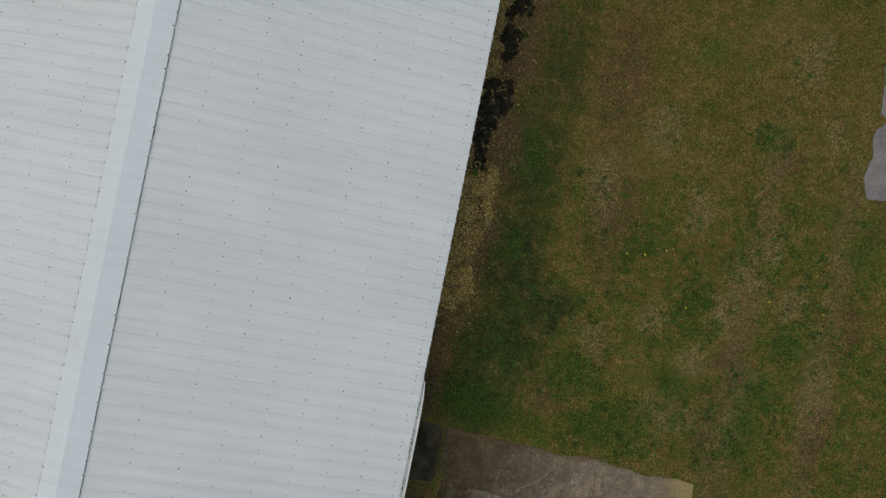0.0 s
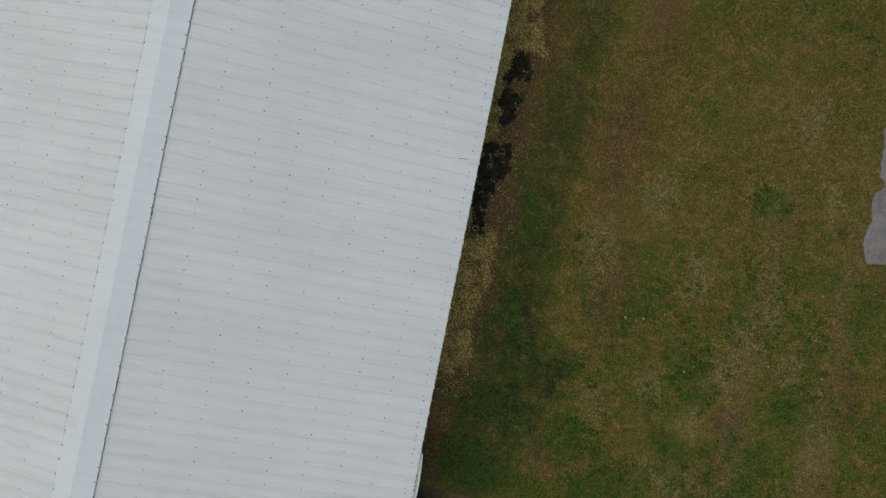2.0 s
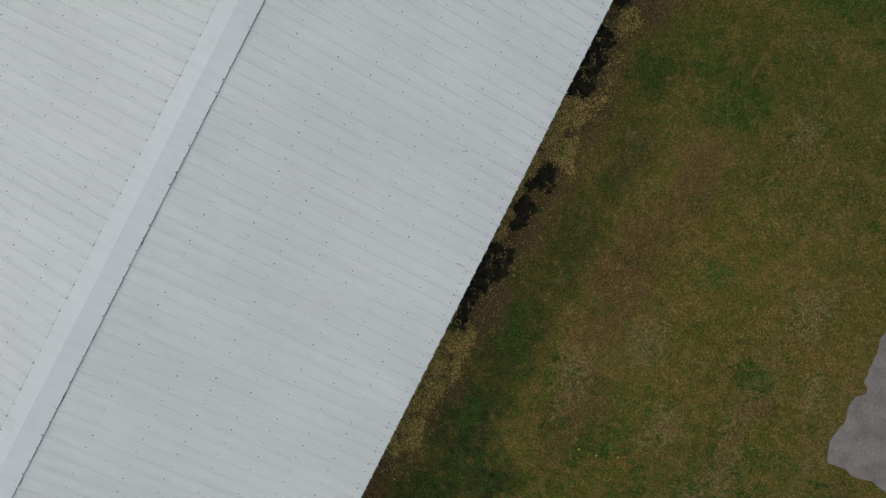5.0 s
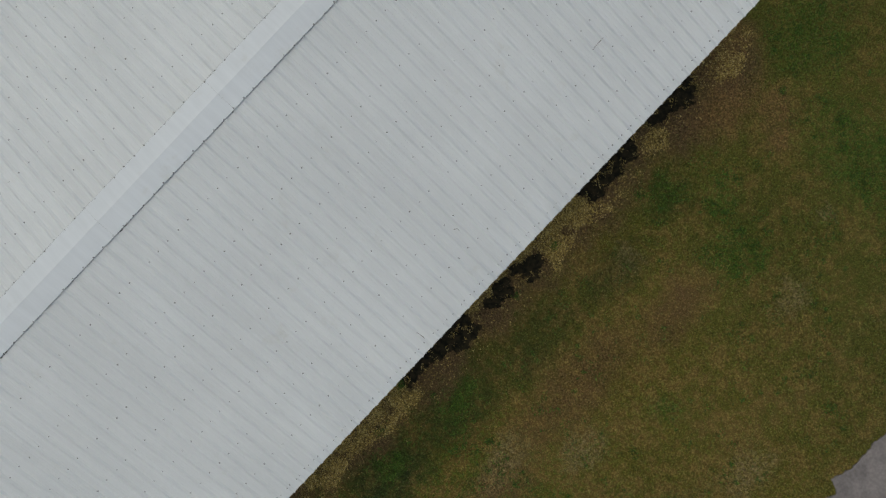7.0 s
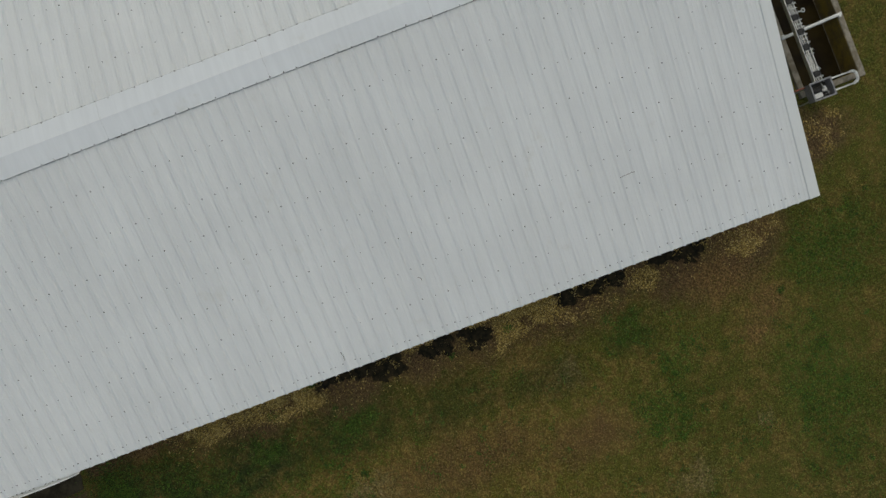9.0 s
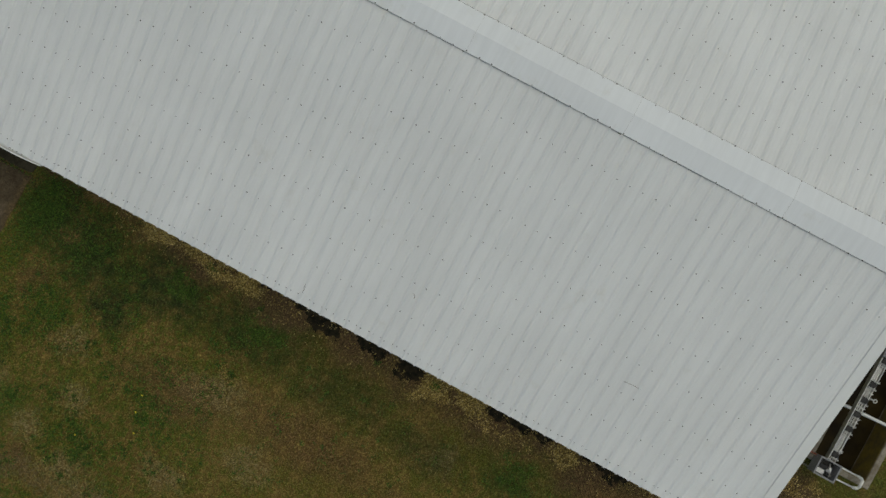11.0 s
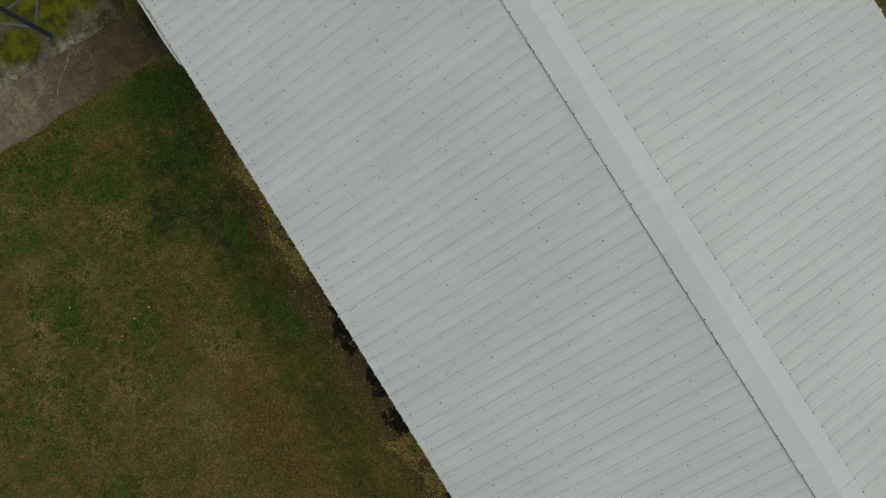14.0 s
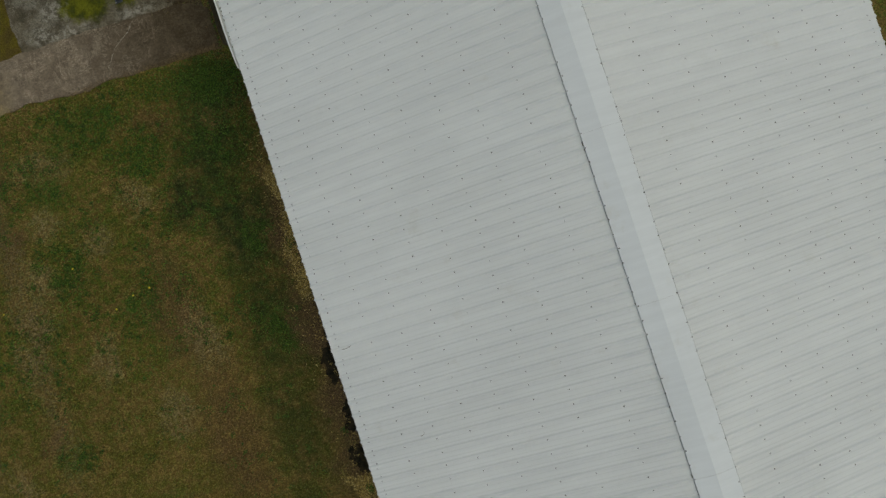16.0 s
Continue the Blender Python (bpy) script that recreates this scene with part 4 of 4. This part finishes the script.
def scatter_gravel():
    rng = random.Random(21)
    vs, fs = [], []
    oct_f = ((0, 2, 4), (2, 1, 4), (1, 3, 4), (3, 0, 4), (2, 0, 5), (1, 2, 5), (3, 1, 5), (0, 3, 5))

    def stone(x, y, z, r):
        a, e, b = rng.uniform(0, 6.28), rng.uniform(0.6, 1.0), len(vs)
        ca, sa = math.cos(a) * r, math.sin(a) * r
        vs.extend([(x + ca, y + sa, z), (x - ca, y - sa, z), (x - sa * e, y + ca * e, z), (x + sa * e, y - ca * e, z), (x, y, z + r * 0.6), (x, y, z - r * 0.5)])
        fs.extend([tuple(b + i for i in f) for f in oct_f])

    def on_cloth(x, y):
        return x < 8.2 and any(min(p[1] for p in c) - 0.4 < y < max(p[1] for p in c) + 0.4 and inside(*warp(x, y), c) for c in CLOTH)

    # beds
    for poly, thick in BEDS:
        x0, x1 = min(p[0] for p in poly) - 0.35, max(p[0] for p in poly) + 0.35
        y0, y1 = min(p[1] for p in poly) - 0.35, max(p[1] for p in poly) + 0.35
        for _ in range(int(3900 * thick * (x1 - x0) * (y1 - y0))):
            x, y = rng.uniform(x0, x1), rng.uniform(y0, y1)
            if y > 18.3 and y < 18.5 or x < 6.8 and y < 18.3:
                continue
            if not inside(*warp(x + rng.gauss(0, 0.05), y + rng.gauss(0, 0.05)), poly) or on_cloth(x, y):
                continue
            if rng.random() < 0.5 - 1.6 * noise.noise(Vector((x * 3.0, y * 3.0, 7))) - 0.5 * thick:
                continue
            r = rng.uniform(0.008, 0.020)
            stone(x, y, r * 0.3, r)
    # strays over mould and cloth, in drifts
    n = 0
    while n < 6200:
        y, x = rng.uniform(1.0, 17.8), 6.85 + abs(rng.gauss(0.0, 0.55))
        drift = noise.noise(Vector((x * 4.5, y * 4.5, 2)))
        cloth = on_cloth(x, y)
        if x > 8.3 or drift < (0.20 if cloth else -0.1):
            continue
        n += 1
        r = rng.uniform(0.008, 0.019)
        stone(x, y, (0.016 if cloth else 0.0) + r * 0.3, r)
    return tagged(raw("gravel", vs, fs, M_GRAVEL), "washed tan pea gravel along the eave", "gravel", kind="stuff")


scatter_gravel()


def scatter_grass():
    """Short tufts of mown grass, three splayed blades each."""
    rs = np.random.RandomState(5)
    n = 250000
    x, y = rs.uniform(7.0, 20.5, n), rs.uniform(-2.9, 24.5, n)
    m = n // 5
    x[:m], y[:m] = rs.uniform(-7.5, 13, m), rs.uniform(18.4, 25.0, m)
    jx, jy, luck = x + rs.normal(0, 0.06, n), y + rs.normal(0, 0.06, n), rs.rand(n)
    keep = (x > 6.9) | (y > 17.9)
    for p in PITS:
        keep &= ~((x > p[0] - 0.03) & (x < p[1] + 0.03) & (y > p[2] - 0.03) & (y < p[3] + 0.03))
    keep &= ~((jy < -1.40) & (jx < 7.75))
    keep &= ~(inside_all(jx, jy, SLAB_PTS) | inside_all(jx, jy, PAD_PTS))
    for i in np.nonzero(keep & (x < 8.5) & (y < 18.2) & (y > -1.5))[0]:
        a, b = x[i], y[i]
        keep[i] = luck[i] < (a - 7.35) / 0.9 + (0.6 if b < 0.6 else 0) + 0.9 * noise.noise(Vector((a * 1.3, b * 1.3, 3)))
    return blades("lawn_grass", x[keep], y[keep], rs, M_GRASS, 0.02, 0.05, 0.005, 0.010, "short mown grass, green and dead brown", "grass")


def blades(name, x, y, rs, material, len0, len1, w0, w1, label, category):
    n = len(x)
    verts = np.zeros((n, 9, 3))
    for k in range(3):
        a = rs.uniform(0, 6.283, n)
        L, w, h = rs.uniform(len0, len1, n), rs.uniform(w0, w1, n), rs.uniform(0.012, 0.04, n)
        dx, dy = np.cos(a), np.sin(a)
        verts[:, 3 * k, :] = np.stack([x - dy * w, y + dx * w, np.zeros(n) - 0.01], 1)
        verts[:, 3 * k + 1, :] = np.stack([x + dy * w, y - dx * w, np.zeros(n) - 0.01], 1)
        verts[:, 3 * k + 2, :] = np.stack([x + dx * L, y + dy * L, h], 1)
    me = bpy.data.meshes.new(name)
    me.vertices.add(9 * n)
    me.vertices.foreach_set("co", verts.reshape(-1))
    me.loops.add(9 * n)
    me.loops.foreach_set("vertex_index", np.arange(9 * n, dtype=np.int32))
    me.polygons.add(3 * n)
    me.polygons.foreach_set("loop_start", np.arange(0, 9 * n, 3, dtype=np.int32))
    me.polygons.foreach_set("loop_total", np.full(3 * n, 3, dtype=np.int32))
    me.materials.append(material)
    me.update(calc_edges=True)
    me.validate()
    ob = new(name, me)
    return tagged(ob, label, category, kind="stuff")


scatter_grass()


def scatter_clover():
    """Bright low weeds in loose clumps."""
    rs = np.random.RandomState(12)
    px, py = [], []
    for _ in range(3400):
        cx, cy = rs.uniform(8.3, 19.5), rs.uniform(-1.3, 18.5)
        if rs.rand() > (0.95 if cy < 6 else 0.25) or (cx > 16.7 and 6.0 < cy) or noise.noise(Vector((cx * 0.7, cy * 0.7, 5))) < -0.12:
            continue
        k, r = rs.randint(4, 26), rs.uniform(0.02, 0.11)
        px.append(cx + rs.normal(0, r, k))
        py.append(cy + rs.normal(0, r, k))
    for cx, cy, rx, ry in LUSH[:16]:
        for _ in range(int(14 * (rx + ry))):
            k, r = rs.randint(12, 50), rs.uniform(0.04, 0.14)
            px.append(cx + rs.normal(0, rx * 0.6) + rs.normal(0, r, k))
            py.append(cy + rs.normal(0, ry * 0.6) + rs.normal(0, r, k))
    # rank weeds at the corner by the gutter's end, in the joint beside the slab, and singly on the gravel
    for cx, cy, rx, ry, k in ((8.2, -0.7, 0.45, 0.35, 2600), (9.2, -1.0, 0.6, 0.25, 1300), (8.6, 0.6, 0.5, 0.7, 1500), (7.74, -2.1, 0.04, 0.45, 90), (7.4, -4.2, 0.3, 0.8, 200), (7.55, 10.62, 0.06, 0.07, 90), (7.18, 5.2, 0.05, 0.09, 90), (7.6, 4.0, 0.08, 0.1, 60), (7.72, 8.98, 0.05, 0.05, 50)):
        px.append(cx + rs.normal(0, rx, k))
        py.append(cy + rs.normal(0, ry, k))
    x, y = np.concatenate(px), np.concatenate(py)
    ok = (x > 7.05) & ((y > -1.45) | (x < 7.80)) & ~inside_all(x, y, PAD_PTS)
    return blades("clover", x[ok], y[ok], rs, M_CLOVER, 0.02, 0.05, 0.008, 0.016, "bright green low weeds in clumps", "weeds")


scatter_clover()


# ---- crack in the slab, dandelions, twigs on the roof ----
def build_crack():
    pts = [(9.74, -2.86), (9.84, -2.76), (9.93, -2.63), (10.15, -2.50), (10.38, -2.34), (10.50, -2.20), (10.60, -2.02), (10.73, -1.87)]
    bm = bmesh.new()
    left, right = [], []
    for i, (x, y) in enumerate(pts):
        w = (0.016, 0.040, 0.020, 0.014, 0.018, 0.022, 0.010, 0.006)[i]
        left.append(bm.verts.new((x - w * 0.7, y - w * 0.7, 0.020)))
        right.append(bm.verts.new((x + w * 0.7, y + w * 0.7, 0.020)))
    faces = [bm.faces.new((left[i], left[i + 1], right[i + 1], right[i])) for i in range(len(pts) - 1)]
    r = bmesh.ops.extrude_face_region(bm, geom=faces)
    for v in r["geom"]:
        if isinstance(v, bmesh.types.BMVert):
            v.co.z = 0.008
    bmesh.ops.recalc_face_normals(bm, faces=bm.faces[:])
    ob = part("slab_crack", bm, M_CONCRETE_PALE, None)
    return tagged(ob, "pale filled crack across the brown slab", "crack", kind="structure")


M_CONCRETE_PALE = mat_plain("pale_mortar", (0.28, 0.25, 0.20), (0.42, 0.38, 0.31), 9.0, 0.9)
M_YELLOW = mat_plain("yellow_petal", (0.62, 0.46, 0.015), (0.75, 0.60, 0.04), 40.0, 0.7)
M_TWIG = mat_plain("grey_bark", (0.10, 0.085, 0.065), (0.20, 0.17, 0.13), 30.0, 0.9)
build_crack()


def build_dandelion():
    d = tagged(new("dandelion"), "small yellow dandelion in the grass", "flower", group="dandelions in the lawn")
    bm = bmesh.new()
    rod(bm, (0, 0, -0.01), (0.004, 0, 0.07), 0.003, 6)
    part("stem", bm, M_CLOVER, d)
    bm = bmesh.new()
    for k in range(10):
        a = k * 0.628
        p = [bm.verts.new((0.004 + r * math.cos(a + o), r * math.sin(a + o), 0.07 + h)) for r, o, h in ((0.0, 0, 0.004), (0.022, -0.28, 0.009), (0.029, 0, 0.006), (0.022, 0.28, 0.009))]
        bm.faces.new(p)
    bmesh.ops.create_icosphere(bm, subdivisions=1, radius=0.012, matrix=Matrix.Translation((0.004, 0, 0.072)))
    part("flower_head", bm, M_YELLOW, d)
    bm = bmesh.new()
    for k in range(6):
        a = k * 1.047 + 0.3
        p = [bm.verts.new((r * math.cos(a + o), r * math.sin(a + o), h)) for r, o, h in ((0.004, 0, 0.0), (0.05, -0.2, 0.02), (0.085, 0, 0.012), (0.05, 0.2, 0.02))]
        bm.faces.new(p)
    part("leaf_rosette", bm, M_CLOVER, d)
    return d


SPOTS = [(11.43, 3.91), (11.9, 3.97), (12.42, 4.18), (13.2, 2.82), (15.3, 3.4), (16.7, 3.35)]
flower = build_dandelion()
flower.location = (*SPOTS[0], 0)
for i, (x, y) in enumerate(SPOTS[1:]):
    copy_thing(flower, pose(x, y, 0, 0, 0, 50 * i))


def build_twig(x, y, length, turn, bend):
    bm = bmesh.new()
    z = RIDGE_Z - SLOPE * x + 0.035
    pts = []
    for k in range(5):
        u = (k / 4 - 0.5) * length
        w = bend * (1 - (2 * k / 4 - 1) ** 2)
        dx, dy = u * math.cos(turn) - w * math.sin(turn), u * math.sin(turn) + w * math.cos(turn)
        pts.append(Vector((x + dx, y + dy, z - SLOPE * dx)))
    for a, b in zip(pts, pts[1:]):
        rod(bm, a, b, 0.006, 6)
    return tagged(part("twig", bm, M_TWIG, None), "thin dry grey twig on the white roof", "twig", group="twigs on the roof")


TWIGS = [(4.95, 14.24, 0.36, 1.62, 0.01), (5.50, 9.08, 0.12, 0.6, 0.03), (6.55, 6.79, 0.22, 0.1, 0.01)]
for tw in TWIGS:
    build_twig(*tw)
